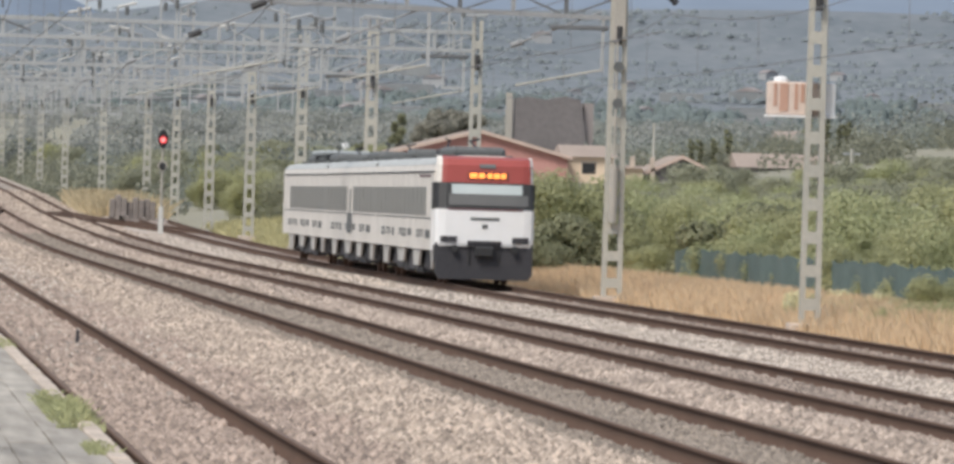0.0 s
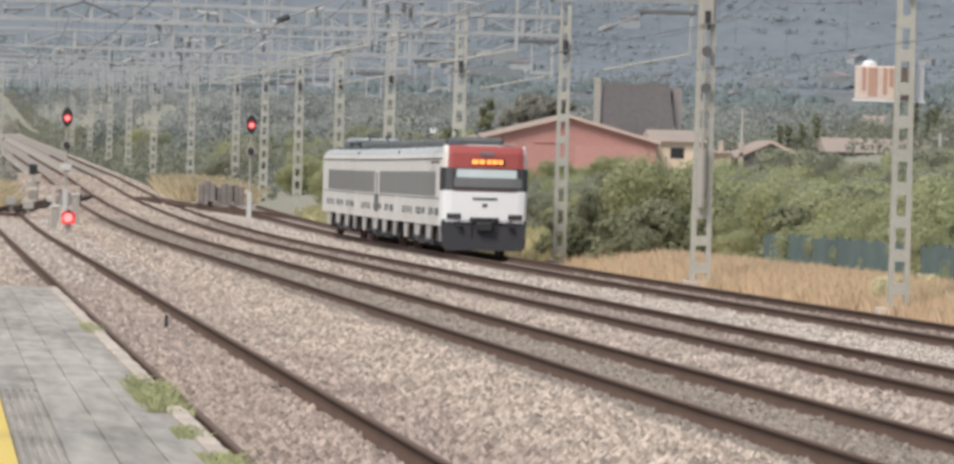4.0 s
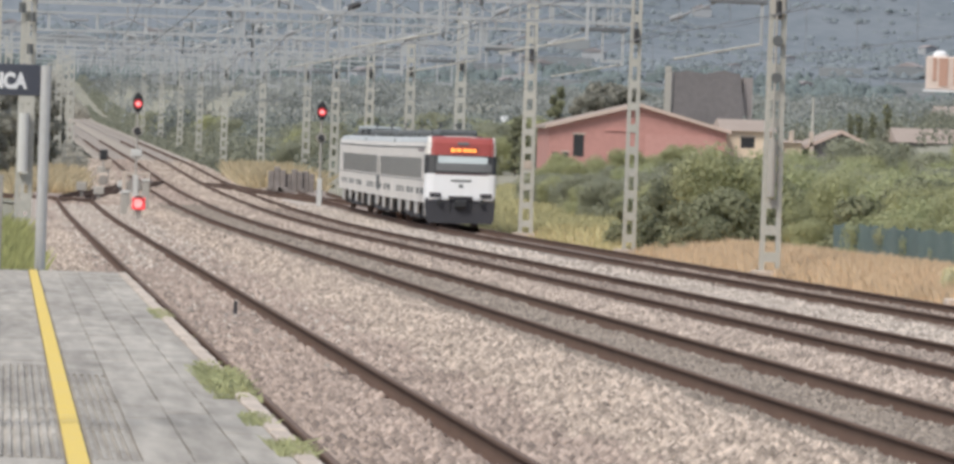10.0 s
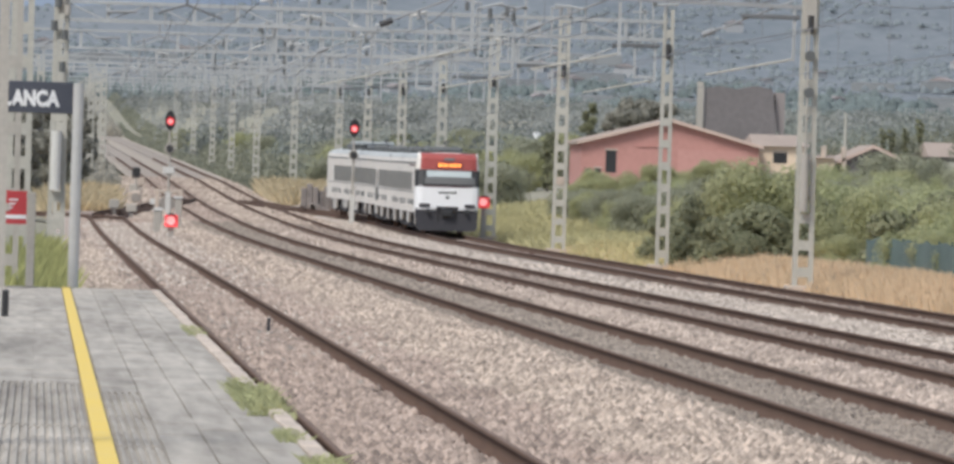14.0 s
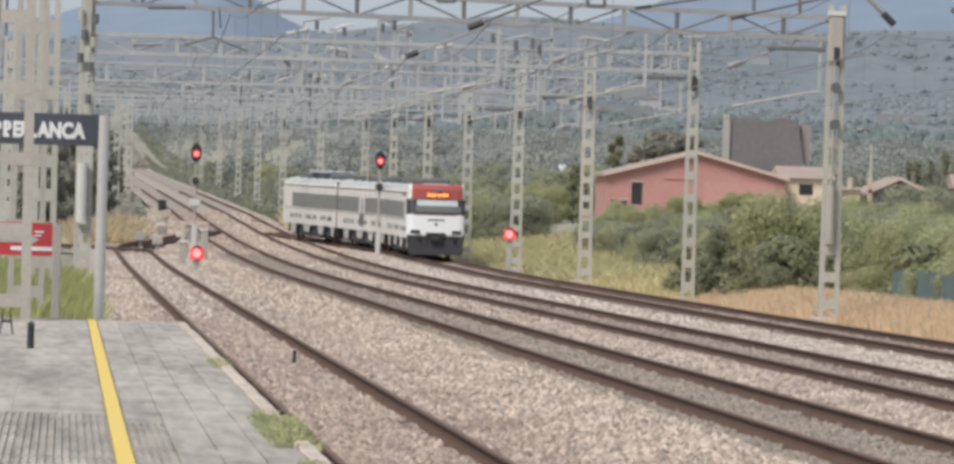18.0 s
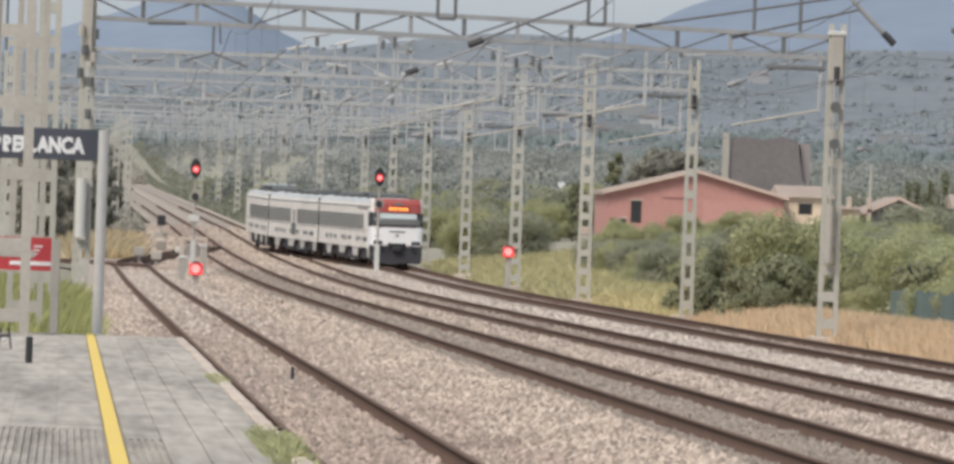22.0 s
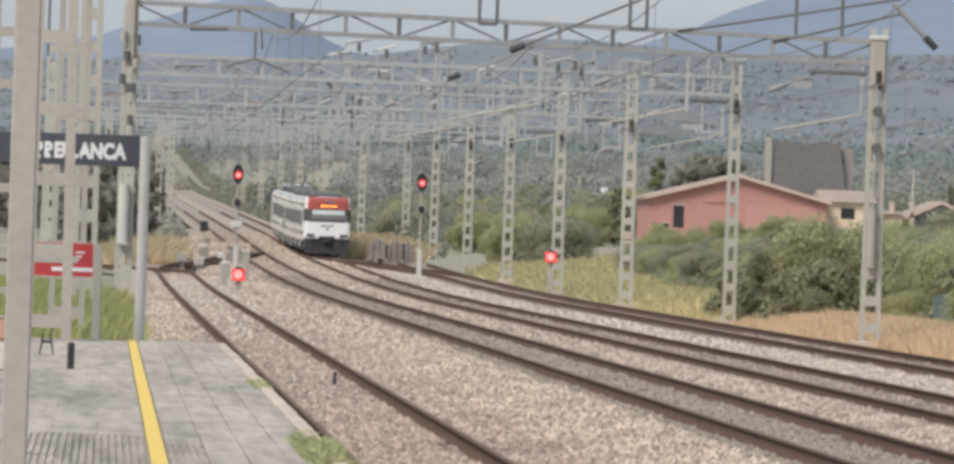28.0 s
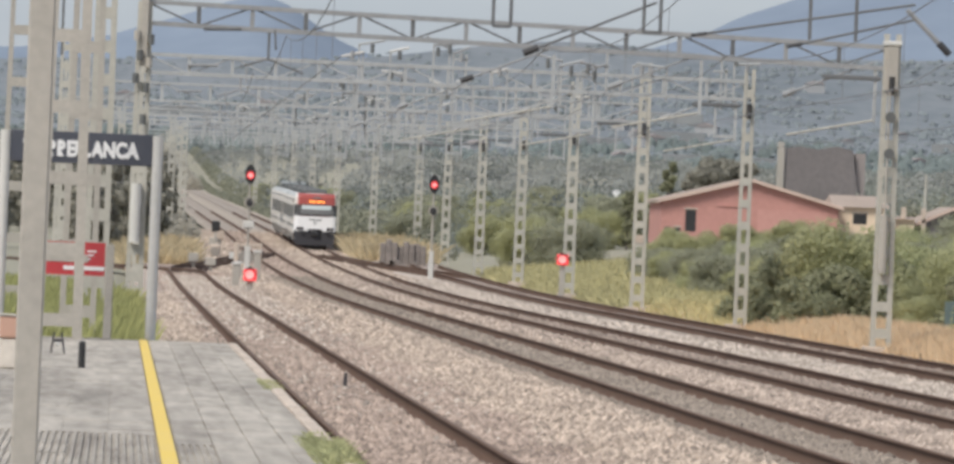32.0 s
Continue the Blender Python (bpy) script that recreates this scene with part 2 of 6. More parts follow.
M_grey = mat("dusty_light_grey_train_paint", (0.82, 0.775, 0.72), (0.62, 0.58, 0.53), 0.5, 5, 0.6, 0.03, stretch="object")
M_red = mat("red_train_paint", (0.37, 0.075, 0.065), (0.31, 0.065, 0.055), 0.45, 4, 0.4, 0.02, stretch="object")
M_maroon = mat("dull_maroon_paint", (0.12, 0.03, 0.035), (0.09, 0.025, 0.03), 0.5, 4, 0.4, 0.02, stretch="object")
M_glass = mat("dark_tinted_glass", (0.19, 0.187, 0.182), (0.24, 0.235, 0.225), 0.3, 3, 0.6, 0, stretch="object")
M_black = mat("matt_black_rubber", (0.02, 0.02, 0.022), (0.035, 0.035, 0.036), 0.6, 12, 1, 0.05, stretch="object")
M_under = mat("dark_underframe_steel", (0.036, 0.036, 0.043), (0.056, 0.053, 0.058), 0.7, 8, 0.8, 0.1, stretch="object")
M_roof = mat("grey_train_roof", (0.15, 0.155, 0.155), (0.09, 0.095, 0.095), 0.7, 5, 0.5, 0.1, stretch="object")
M_amber = mat("amber_lettering_glow", (1.0, 0.27, 0.05), (1.0, 0.3, 0.07), 0.5, 5, 1, 0, glow=1.3)
M_redlamp = mat("red_signal_lens", (0.95, 0.06, 0.075), (0.9, 0.08, 0.09), 0.3, 5, 1, 0, glow=0.42)
M_lampcore = mat("bright_signal_core", (1.0, 0.37, 0.35), (1.0, 0.31, 0.3), 0.3, 5, 1, 0, glow=0.7)
M_navy = mat("dark_navy_sign_enamel", (0.06, 0.065, 0.085), (0.075, 0.08, 0.1), 0.45, 6, 0.6, 0.02)
M_letter = mat("white_sign_lettering", (0.8, 0.8, 0.8), (0.72, 0.72, 0.72), 0.5, 6, 1, 0)
M_signred = mat("red_sign_enamel", (0.5, 0.05, 0.06), (0.44, 0.05, 0.055), 0.45, 6, 0.8, 0.02)
M_redwall = mat("faded_red_render", (0.54, 0.278, 0.243), (0.44, 0.224, 0.196), 0.9, 3, 0.35, 0.3)
M_cream = mat("cream_render", (0.82, 0.66, 0.5), (0.7, 0.56, 0.42), 0.9, 3, 0.4, 0.2)
M_edge = mat("pale_pink_roof_edge", (0.62, 0.47, 0.4), (0.52, 0.4, 0.34), 0.9, 5, 0.5, 0.2)
M_tile = mat("terracotta_roof_tile", (0.41, 0.33, 0.28), (0.31, 0.25, 0.21), 0.9, 6, 0.5, 0.4)
M_rubble = mat("weathered_brown_timber", (0.3, 0.262, 0.238), (0.17, 0.148, 0.138), 0.95, 6, 1.2, 0.6)
M_ruin = mat("grey_brown_rubble", (0.215, 0.195, 0.195), (0.15, 0.138, 0.138), 0.95, 2.5, 0.3, 0.5)
M_fence = mat("blue_green_windbreak_net", (0.07, 0.112, 0.109), (0.125, 0.178, 0.172), 0.85, 4, 0.8, 0.3)
M_leaf = [mat("olive_green_leaves", (0.51, 0.51, 0.29), (0.4, 0.4, 0.235), 0.8, 2, 0.25, 0, vary=0.2, island=True, through_light=0.55),
          mat("fresh_green_leaves", (0.5, 0.515, 0.29), (0.385, 0.4, 0.23), 0.8, 2, 0.25, 0, vary=0.2, island=True, through_light=0.5),
          mat("dark_green_leaves", (0.375, 0.38, 0.235), (0.235, 0.242, 0.16), 0.8, 2, 0.25, 0, vary=0.28, island=True, through_light=0.5)]
M_cream_leaf = mat("cream_green_leaves", (0.78, 0.72, 0.48), (0.6, 0.57, 0.36), 0.9, 3, 0.3, 0, vary=0.25, island=True, through_light=0.4)
M_bark = mat("grey_brown_bark", (0.12, 0.1, 0.08), (0.08, 0.065, 0.05), 0.95, 10, 1, 0.5)
M_dry = mat("dry_straw_grass", (0.84, 0.665, 0.46), (0.74, 0.585, 0.4), 0.9, 3, 0.15, 0, vary=0.09, island=True, through_light=0.5)
M_rough = mat("olive_yellow_grass", (0.65, 0.585, 0.325), (0.5, 0.46, 0.25), 0.9, 3, 0.1, 0, vary=0.2, island=True, through_light=0.35)
M_verge = mat("straw_covered_soil", (0.62, 0.45, 0.28), (0.5, 0.37, 0.23), 0.95, 4, 0.2, 0.3)
M_weed = mat("green_weeds", (0.45, 0.45, 0.19), (0.36, 0.37, 0.155), 0.9, 3, 0.4, 0, vary=0.25, island=True, through_light=0.35)
M_field = mat("olive_and_straw_field", (0.25, 0.242, 0.19), (0.31, 0.29, 0.22), 0.95, 1.2, 0.03, 0.4)
# the hill's haze is its blue-grey colour plus a faint glow
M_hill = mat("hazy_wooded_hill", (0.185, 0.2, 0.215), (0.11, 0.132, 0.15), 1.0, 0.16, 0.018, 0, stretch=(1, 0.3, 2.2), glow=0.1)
# hill trees carry the haze in their base colour
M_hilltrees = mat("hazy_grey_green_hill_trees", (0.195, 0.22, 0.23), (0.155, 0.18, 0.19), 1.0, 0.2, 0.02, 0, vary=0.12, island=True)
# distance haze is put into these leaves as a paler grey green
M_fieldhaze = mat("haze_paled_grey_green_leaves", (0.42, 0.42, 0.3), (0.3, 0.305, 0.225), 0.8, 1, 0.1, 0, vary=0.1, island=True, through_light=0.45)
# mountain haze is painted in as blue, with some emission for airlight
M_far = mat("haze_blue_far_mountain", (0.18, 0.222, 0.282), (0.145, 0.182, 0.238), 1.0, 0.03, 0.006, 0, stretch=(1, 0.3, 2.5), glow=0.12)
M_shell = mat("cream_pink_metal", (0.72, 0.6, 0.52), (0.62, 0.5, 0.43), 0.6, 5, 1, 0.05)
M_orange = mat("salmon_panel", (0.55, 0.34, 0.26), (0.46, 0.27, 0.2), 0.7, 4, 1, 0.05)
# the sky's reflection in the glass is painted as a pale base colour
M_skyglass = mat("glass_coloured_as_sky_reflection", (0.5, 0.55, 0.55), (0.45, 0.5, 0.5), 0.25, 3, 0.5, 0, stretch="object")
# far house walls and roofs, greyed in colour to imitate haze
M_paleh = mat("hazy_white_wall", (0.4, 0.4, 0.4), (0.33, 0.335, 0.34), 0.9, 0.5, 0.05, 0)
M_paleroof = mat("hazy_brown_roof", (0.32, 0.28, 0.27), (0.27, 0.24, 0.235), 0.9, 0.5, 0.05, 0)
M_stone_pale = mat("loose_pale_stone", (0.54, 0.465, 0.4), (0.34, 0.29, 0.25), 0.95, 20, 0.3, 0.3, vary=0.5, island=True)
M_postgrey = mat("grey_window_post", (0.12, 0.12, 0.118), (0.1, 0.1, 0.1), 0.5, 4, 0.5, 0, stretch="object")
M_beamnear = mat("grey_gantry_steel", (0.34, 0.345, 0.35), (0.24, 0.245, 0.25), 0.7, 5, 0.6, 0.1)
# same gantry steel with distance haze put into a paler colour
M_beam = mat("haze_pale_beam_steel", (0.44, 0.45, 0.45), (0.32, 0.33, 0.335), 0.7, 5, 0.6, 0.1)
M_darksteel = mat("dark_grey_brace_steel", (0.16, 0.165, 0.17), (0.11, 0.113, 0.118), 0.7, 5, 0.6, 0.1)
M_straw = mat("dull_olive_straw", (0.69, 0.57, 0.37), (0.56, 0.465, 0.3), 0.9, 3, 0.15, 0, vary=0.2, island=True, through_light=0.45)
# haze is mixed into this wall's grey
M_terrace = mat("hazy_pale_terrace_wall", (0.3, 0.308, 0.305), (0.23, 0.238, 0.238), 0.95, 2, 0.2, 0.3)
# haze over far scrub is painted into the next three leaf colours
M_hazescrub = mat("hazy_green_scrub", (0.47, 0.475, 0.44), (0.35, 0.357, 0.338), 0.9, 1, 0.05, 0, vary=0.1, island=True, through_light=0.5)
M_orchardhaze = mat("hazy_grey_green_orchard_leaves", (0.405, 0.428, 0.372), (0.285, 0.308, 0.275), 0.8, 1, 0.1, 0, vary=0.1, island=True, through_light=0.5)
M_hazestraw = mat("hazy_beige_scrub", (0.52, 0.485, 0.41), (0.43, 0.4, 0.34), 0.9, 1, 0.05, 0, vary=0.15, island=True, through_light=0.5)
# far ballast and rail: copies with distance haze in the base colour
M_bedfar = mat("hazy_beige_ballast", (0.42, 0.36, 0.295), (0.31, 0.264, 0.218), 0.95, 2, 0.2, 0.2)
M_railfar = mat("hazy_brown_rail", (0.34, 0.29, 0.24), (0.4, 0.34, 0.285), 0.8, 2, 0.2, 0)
M_rooflight = mat("dusty_blue_grey_train_roof", (0.5, 0.515, 0.51), (0.4, 0.41, 0.405), 0.6, 5, 0.5, 0.05, stretch="object")
M_postpale = mat("pale_painted_post", (0.62, 0.61, 0.58), (0.52, 0.51, 0.48), 0.6, 14, 0.7, 0.05)
# dark far leaves greyed in base colour to imitate haze
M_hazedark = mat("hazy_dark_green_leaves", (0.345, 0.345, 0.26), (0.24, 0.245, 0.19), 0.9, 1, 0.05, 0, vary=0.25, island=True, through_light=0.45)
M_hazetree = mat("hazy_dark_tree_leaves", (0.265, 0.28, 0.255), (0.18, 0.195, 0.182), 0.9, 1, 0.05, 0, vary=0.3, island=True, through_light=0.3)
# hedge green shifted to blue-grey as painted haze
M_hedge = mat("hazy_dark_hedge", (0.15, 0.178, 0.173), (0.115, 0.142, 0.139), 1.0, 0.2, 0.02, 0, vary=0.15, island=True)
M_skirt = mat("dirty_grey_skirt_paint", (0.56, 0.54, 0.51), (0.4, 0.385, 0.36), 0.6, 5, 0.6, 0.05, stretch="object")
M_redpale = mat("pale_red_repair_render", (0.58, 0.315, 0.275), (0.49, 0.255, 0.225), 0.9, 3, 0.5, 0.2)
# far track bed, its brown lightened as painted haze
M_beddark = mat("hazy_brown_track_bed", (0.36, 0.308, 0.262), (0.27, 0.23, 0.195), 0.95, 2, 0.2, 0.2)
# lightened to stand in for haze over woods along the line
M_darkwood = mat("haze_paled_brown_green_leaves", (0.36, 0.345, 0.285), (0.265, 0.255, 0.215), 0.8, 2, 0.25, 0, vary=0.35, island=True, through_light=0.4)
M_unit = mat("pale_blue_grey_roof_unit", (0.42, 0.45, 0.46), (0.33, 0.36, 0.37), 0.6, 5, 0.5, 0.05, stretch="object")

# ---------------------------------------------------------------- ground, distance
def smooth(a, b, x):
    s = np.clip((np.asarray(x, dtype=float) - a) / (b - a), 0, 1)
    return s * s * (3 - 2 * s)


def land(x, y):
    """The height of the open ground."""
    x, y = np.asarray(x, dtype=float), np.asarray(y, dtype=float)
    right = np.clip(x - 24, 0, 60) * 0.11 * smooth(300, 480, y) * (1 - 0.9 * smooth(540, 760, y))
    dip = 0.75 - 0.45 * smooth(21, 24, x) - 0.3 * smooth(1, -2, x)
    climb = np.maximum(np.maximum(smooth(19, 45, x), smooth(3, -10, x)), smooth(1300, 2300, y))
    return rise(y) + (slope(y) - rise(y)) * climb - dip + right


def sheet(xs, ys, f):
    gx, gy = np.meshgrid(np.asarray(xs, dtype=float), np.asarray(ys, dtype=float))
    v = np.stack([gx, gy, f(gx, gy)], -1).reshape(-1, 3)
    n, m = len(ys), len(xs)
    i = (np.arange(n - 1)[:, None] * m + np.arange(m - 1)[None, :]).ravel()
    return v, np.stack([i, i + 1, i + m + 1, i + m], -1)


def lumps(x, y, k, seed):
    """A cheap smooth roughness."""
    rng = np.random.RandomState(seed)
    z = 0 * x
    for _ in range(14):
        a, b, p = rng.normal(size=3)
        z = z + np.sin(k * (a * x + b * y) * 2 + p * 9)
    return z / 5


v, f = sheet(np.concatenate([[-1600, -600, -200, -80, -30], np.arange(-12, 30, 1.5), np.arange(30, 160, 8), [200, 400, 800, 1600]]),
             np.concatenate([[-600, -100, 0], np.arange(20, 700, 8), np.arange(700, 2500, 40), [2600, 3600, 4700]]), land)
tagged(mass("ground", v, f, M_field, kind="structure"), "flat land of dry grass and green scrub", "ground")


def ridge(name, crest, near, far, material, label, rough, seed):
    """A range of hills; crest: (bearing as x over y, height over y at the crest)."""
    cx, cz = zip(*crest)
    xs = np.linspace(-0.2, 0.35, 240)
    ss = np.linspace(0, 1, 26)
    rows, n = [], len(xs)
    for s in ss:
        y = near + (far - near) * s
        z = np.interp(xs, cx, cz) * far * s ** 1.15 + (1 - s) * float(slope(near))
        x = xs * y
        z = z + rough * (lumps(x, y + 0 * x, 0.004, seed) + 0.5 * lumps(x, y + 0 * x, 0.013, seed + 1)) * min(1, 2 * s) * (0.35 if s > 0.98 else 1)
        rows.append(np.stack([x, y + 0 * x, z], -1))
    v = np.concatenate(rows)
    i = (np.arange(len(ss) - 1)[:, None] * n + np.arange(n - 1)[None, :]).ravel()
    tagged(mass(name, v, np.stack([i, i + 1, i + n + 1, i + n], -1), material, kind="structure"), label, "backdrop")
    me = bpy.data.objects[name].data
    me.polygons.foreach_set("use_smooth", np.ones(len(me.polygons), bool))
    grid = np.stack(rows)

    def surface(b, s):
        """The place on the hill at bearing b (x over y) and share s of the way up."""
        i = np.clip((np.asarray(b) + 0.2) / 0.55 * (n - 1), 0, n - 1).astype(int)
        j = np.clip(np.asarray(s) * (len(ss) - 1), 0, len(ss) - 1).astype(int)
        return grid[j, i]
    return surface


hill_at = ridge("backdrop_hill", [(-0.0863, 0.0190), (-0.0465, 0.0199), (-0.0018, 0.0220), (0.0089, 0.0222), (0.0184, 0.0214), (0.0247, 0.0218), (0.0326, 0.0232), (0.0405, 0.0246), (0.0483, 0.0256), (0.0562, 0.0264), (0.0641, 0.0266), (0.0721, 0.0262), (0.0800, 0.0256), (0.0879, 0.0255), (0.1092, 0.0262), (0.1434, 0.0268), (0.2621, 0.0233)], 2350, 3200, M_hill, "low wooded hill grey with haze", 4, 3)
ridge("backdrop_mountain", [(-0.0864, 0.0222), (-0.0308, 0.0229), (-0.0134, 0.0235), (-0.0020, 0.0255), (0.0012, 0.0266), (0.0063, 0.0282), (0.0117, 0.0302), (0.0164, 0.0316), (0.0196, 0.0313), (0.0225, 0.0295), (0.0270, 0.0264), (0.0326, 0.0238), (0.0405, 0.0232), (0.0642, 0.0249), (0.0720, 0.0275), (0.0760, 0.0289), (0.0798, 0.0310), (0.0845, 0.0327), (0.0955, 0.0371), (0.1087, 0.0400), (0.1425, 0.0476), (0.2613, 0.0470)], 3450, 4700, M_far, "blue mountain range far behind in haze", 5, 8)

# ---------------------------------------------------------------- railway
XA, XB, XC, XD = 3.63, 9.51, 13.67, 18.6
GAUGE = 1.668


def bed_height(x, y):
    ragged = 1 + 0.35 * lumps(0 * x, y, 0.16, 11) * 0.5
    heap = 0.25 * np.exp(-((x - 7.2) / np.where(x < 7.2, 1.25, 0.42)) ** 2) * (1 + 0.12 * lumps(0 * x, y, 0.2, 12))
    heap = heap + 0.12 * ragged * np.exp(-((x - 11.75) / np.where(x < 11.75, 0.6, 0.4)) ** 2)
    heap = heap * (1 - 0.95 * smooth(355, 415, y))
    edge = 0.5 * smooth(20.4, 21.8, x)
    return rise(y) - 0.215 + heap - edge + 0.02 * lumps(x, y, 1.7, 5) + 0.012 * lumps(x, y, 4.5, 6)


BEDS = ((1.6, 5.8, M_ballast_pink, "pinkish stone ballast under the platform track"), (5.8, 7.8, M_ballast, "beige stone ballast between two tracks"),
        (7.8, 10.95, M_ballast_grey, "grey stone ballast under a main track"), (10.95, 12.35, M_ballast, "beige stone ballast between two tracks"),
        (12.35, 15.0, M_ballast_dull, "brown grey stone ballast under a main track"), (15.0, 17.2, M_ballast_pale, "pale fresh stone ballast beside the loop"),
        (17.2, 22.4, M_ballast_dull, "brown grey stone ballast under the loop track"))


def seam(x, y):
    """The uneven border between two kinds of ballast."""
    return 0.16 * np.sin(y * 0.31 + x) + 0.1 * np.sin(y * 0.83 + 2 * x) + 0.05 * np.sin(y * 2.7)


for x0, x1, m, label in BEDS:
    stop = 500 if x0 > 17 else (545 if x0 == 15.0 else (540 if x0 < 7 else 592))
    xs = np.linspace(x0, x1, max(3, int((x1 - x0) / 0.2)))
    ys = np.concatenate([np.arange(-20, 30, 2), np.arange(30, 150, 0.5), np.arange(150, 420, 2), np.arange(420, stop - 2, 12), [stop]])
    gx, gy = np.meshgrid(xs, ys)
    k = (gx - x0) / (x1 - x0)
    gx = gx + (1 - k) * (seam(x0, gy) if x0 > 2 else 0) + k * (seam(x1, gy) if x1 < 22 else 0)
    v = np.stack([gx, gy, bed_height(gx, gy)], -1).reshape(-1, 3)
    f = sheet(xs, ys, lambda a, b: 0 * a)[1]
    tagged(mass("track_bed", v, f, m, kind="structure"), label, "ballast")

# past 592 m the beds use the haze-coloured ballast
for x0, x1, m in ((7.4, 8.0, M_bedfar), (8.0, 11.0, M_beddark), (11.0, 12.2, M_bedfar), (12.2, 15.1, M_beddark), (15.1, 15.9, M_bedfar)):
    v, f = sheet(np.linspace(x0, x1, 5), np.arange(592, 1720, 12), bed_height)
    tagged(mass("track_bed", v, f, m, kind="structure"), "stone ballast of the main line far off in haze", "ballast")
v, f = sheet(np.arange(0.5, 1.75, 0.2), np.concatenate([np.arange(119.6, 200, 1), np.arange(200, 430, 5)]), lambda x, y: rise(y) - 0.2 + 0.03 * lumps(x, y, 2, 5))
tagged(mass("track_bed", v, f, M_ballast, kind="structure"), "pale stony path beside the platform track", "ballast")
v, f = sheet(np.arange(21.2, 26.3, 0.5), np.arange(100, 330, 3), lambda x, y: land(x, y) + 0.3 + 0.03 * lumps(x, y, 1.0, 2))
tagged(mass("grass_verge", v, f, M_verge, kind="structure"), "straw covered verge beside the loop track", "ground")

RAIL = ((-0.078, -0.22), (0.078, -0.22), (0.078, -0.19), (0.014, -0.165), (0.012, -0.045), (0.036, -0.035), (0.036, -0.002), (0.03, 0.0),
        (-0.03, 0.0), (-0.036, -0.002), (-0.036, -0.035), (-0.012, -0.045), (-0.014, -0.165), (-0.078, -0.19))


def sweep(line, prof, material, name, parent):
    """prof (across, up) drawn along line (x, y, z)."""
    line = np.asarray(line, dtype=float)
    d = np.gradient(line[:, :2], axis=0)
    d /= np.linalg.norm(d, axis=1)[:, None]
    side = np.stack([d[:, 1], -d[:, 0]], -1)
    pr = np.asarray(prof)
    k = len(pr)
    v = np.zeros((len(line), k, 3))
    v[:, :, :2] = line[:, None, :2] + side[:, None, :] * pr[None, :, :1]
    v[:, :, 2] = line[:, None, 2] + pr[None, :, 1]
    i = (np.arange(len(line) - 1)[:, None] * k + np.arange(k)[None, :])
    j = (np.arange(len(line) - 1)[:, None] * k + (np.arange(k)[None, :] + 1) % k)
    return mass(name, v.reshape(-1, 3), np.stack([i, j, j + k, i + k], -1).reshape(-1, 4), material, parent, kind="")


def cross(a, b, y0, y1, y):
    """From lateral place a to b between y0 and y1, eased."""
    return a + (b - a) * float(smooth(y0, y1, y))


def track(label, centre, y0, y1, level=None, ties=(0, 0)):
    """A track: two rails on sleepers; centre(y) is its lateral place."""
    t = thing("railway_track", label, "railway track", kind="structure")
    ys = np.concatenate([np.arange(y0, min(y1, 860), 4.0), [min(y1, 860)]])
    zs = [up(y) if level is None else level(y) for y in ys]
    for s in (-1, 1):
        off = s * (GAUGE / 2 + 0.036)
        line = [(centre(y) + off, y, z) for y, z in zip(ys, zs)]
        rail = sweep(line, RAIL, M_rail, "rail", t)
        # rails past 860 m take the haze-coloured material
        if y1 > 860:
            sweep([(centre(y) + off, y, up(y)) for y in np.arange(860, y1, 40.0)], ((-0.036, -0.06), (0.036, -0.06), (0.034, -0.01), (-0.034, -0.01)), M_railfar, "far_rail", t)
        sweep(line, ((-0.026, 0.0), (0.026, 0.0), (0.02, 0.003), (-0.02, 0.003)), M_railtop, "running_surface", rail)
    if ties[1]:
        sl = np.arange(ties[0], ties[1], 0.6)
        base = np.array([(x, y, z) for z in (-0.37, -0.2) for y in (-0.12, 0.12) for x in (-1.3, 1.3)])
        vs = np.concatenate([base + (centre(y), y, up(y)) for y in sl])
        q = np.array(((0, 2, 3, 1), (4, 5, 7, 6), (0, 1, 5, 4), (2, 6, 7, 3), (0, 4, 6, 2), (1, 3, 7, 5)))
        mass("sleepers", vs, (q[None] + 8 * np.arange(len(sl))[:, None, None]).reshape(-1, 4), M_sleeper, t)
    return t


def line_d(y):
    return XD - 0.1 + 0.38 * float(smooth(190, 305, y))


def line_cross(y):
    return cross(line_d(y), XC, 410, 504, y)


def closures(t, centre, y0, y1, level=up):
    """The closure and check rails of a turnout, inside the running rails."""
    for off in (-0.52, -0.2, 0.24, 0.55):
        sweep([(centre(y) + off, y, level(y) - 0.01) for y in np.arange(y0, y1, 4.0)], RAIL, M_rail, "closure_rail", t)


def line_a(y):
    return XA + cross(0, XB - XA, 395, 515, y)


def spur(y):
    return cross(XA, -9, 392, 480, y)


closures(track("rusty platform track in pinkish ballast", line_a, -18, 520, ties=(40, 300)), line_a, 415, 512)
track("rusty main track with brown rails", lambda y: XB, -18, 1700, ties=(40, 300))
track("rusty main track with brown rails", lambda y: XC, -18, 1700, ties=(40, 300))
track("outer loop track that ends at a weathered buffer stop", line_d, -18, 472, ties=(40, 300))
closures(track("crossover that leads from the loop to the main track", line_cross, 409, 508), line_cross, 462, 504)
closures(track("spur that bends away from the platform track", spur, 392, 480, level=lambda y: min(up(y), 0.28)), spur, 394, 452, lambda y: min(up(y), 0.28))

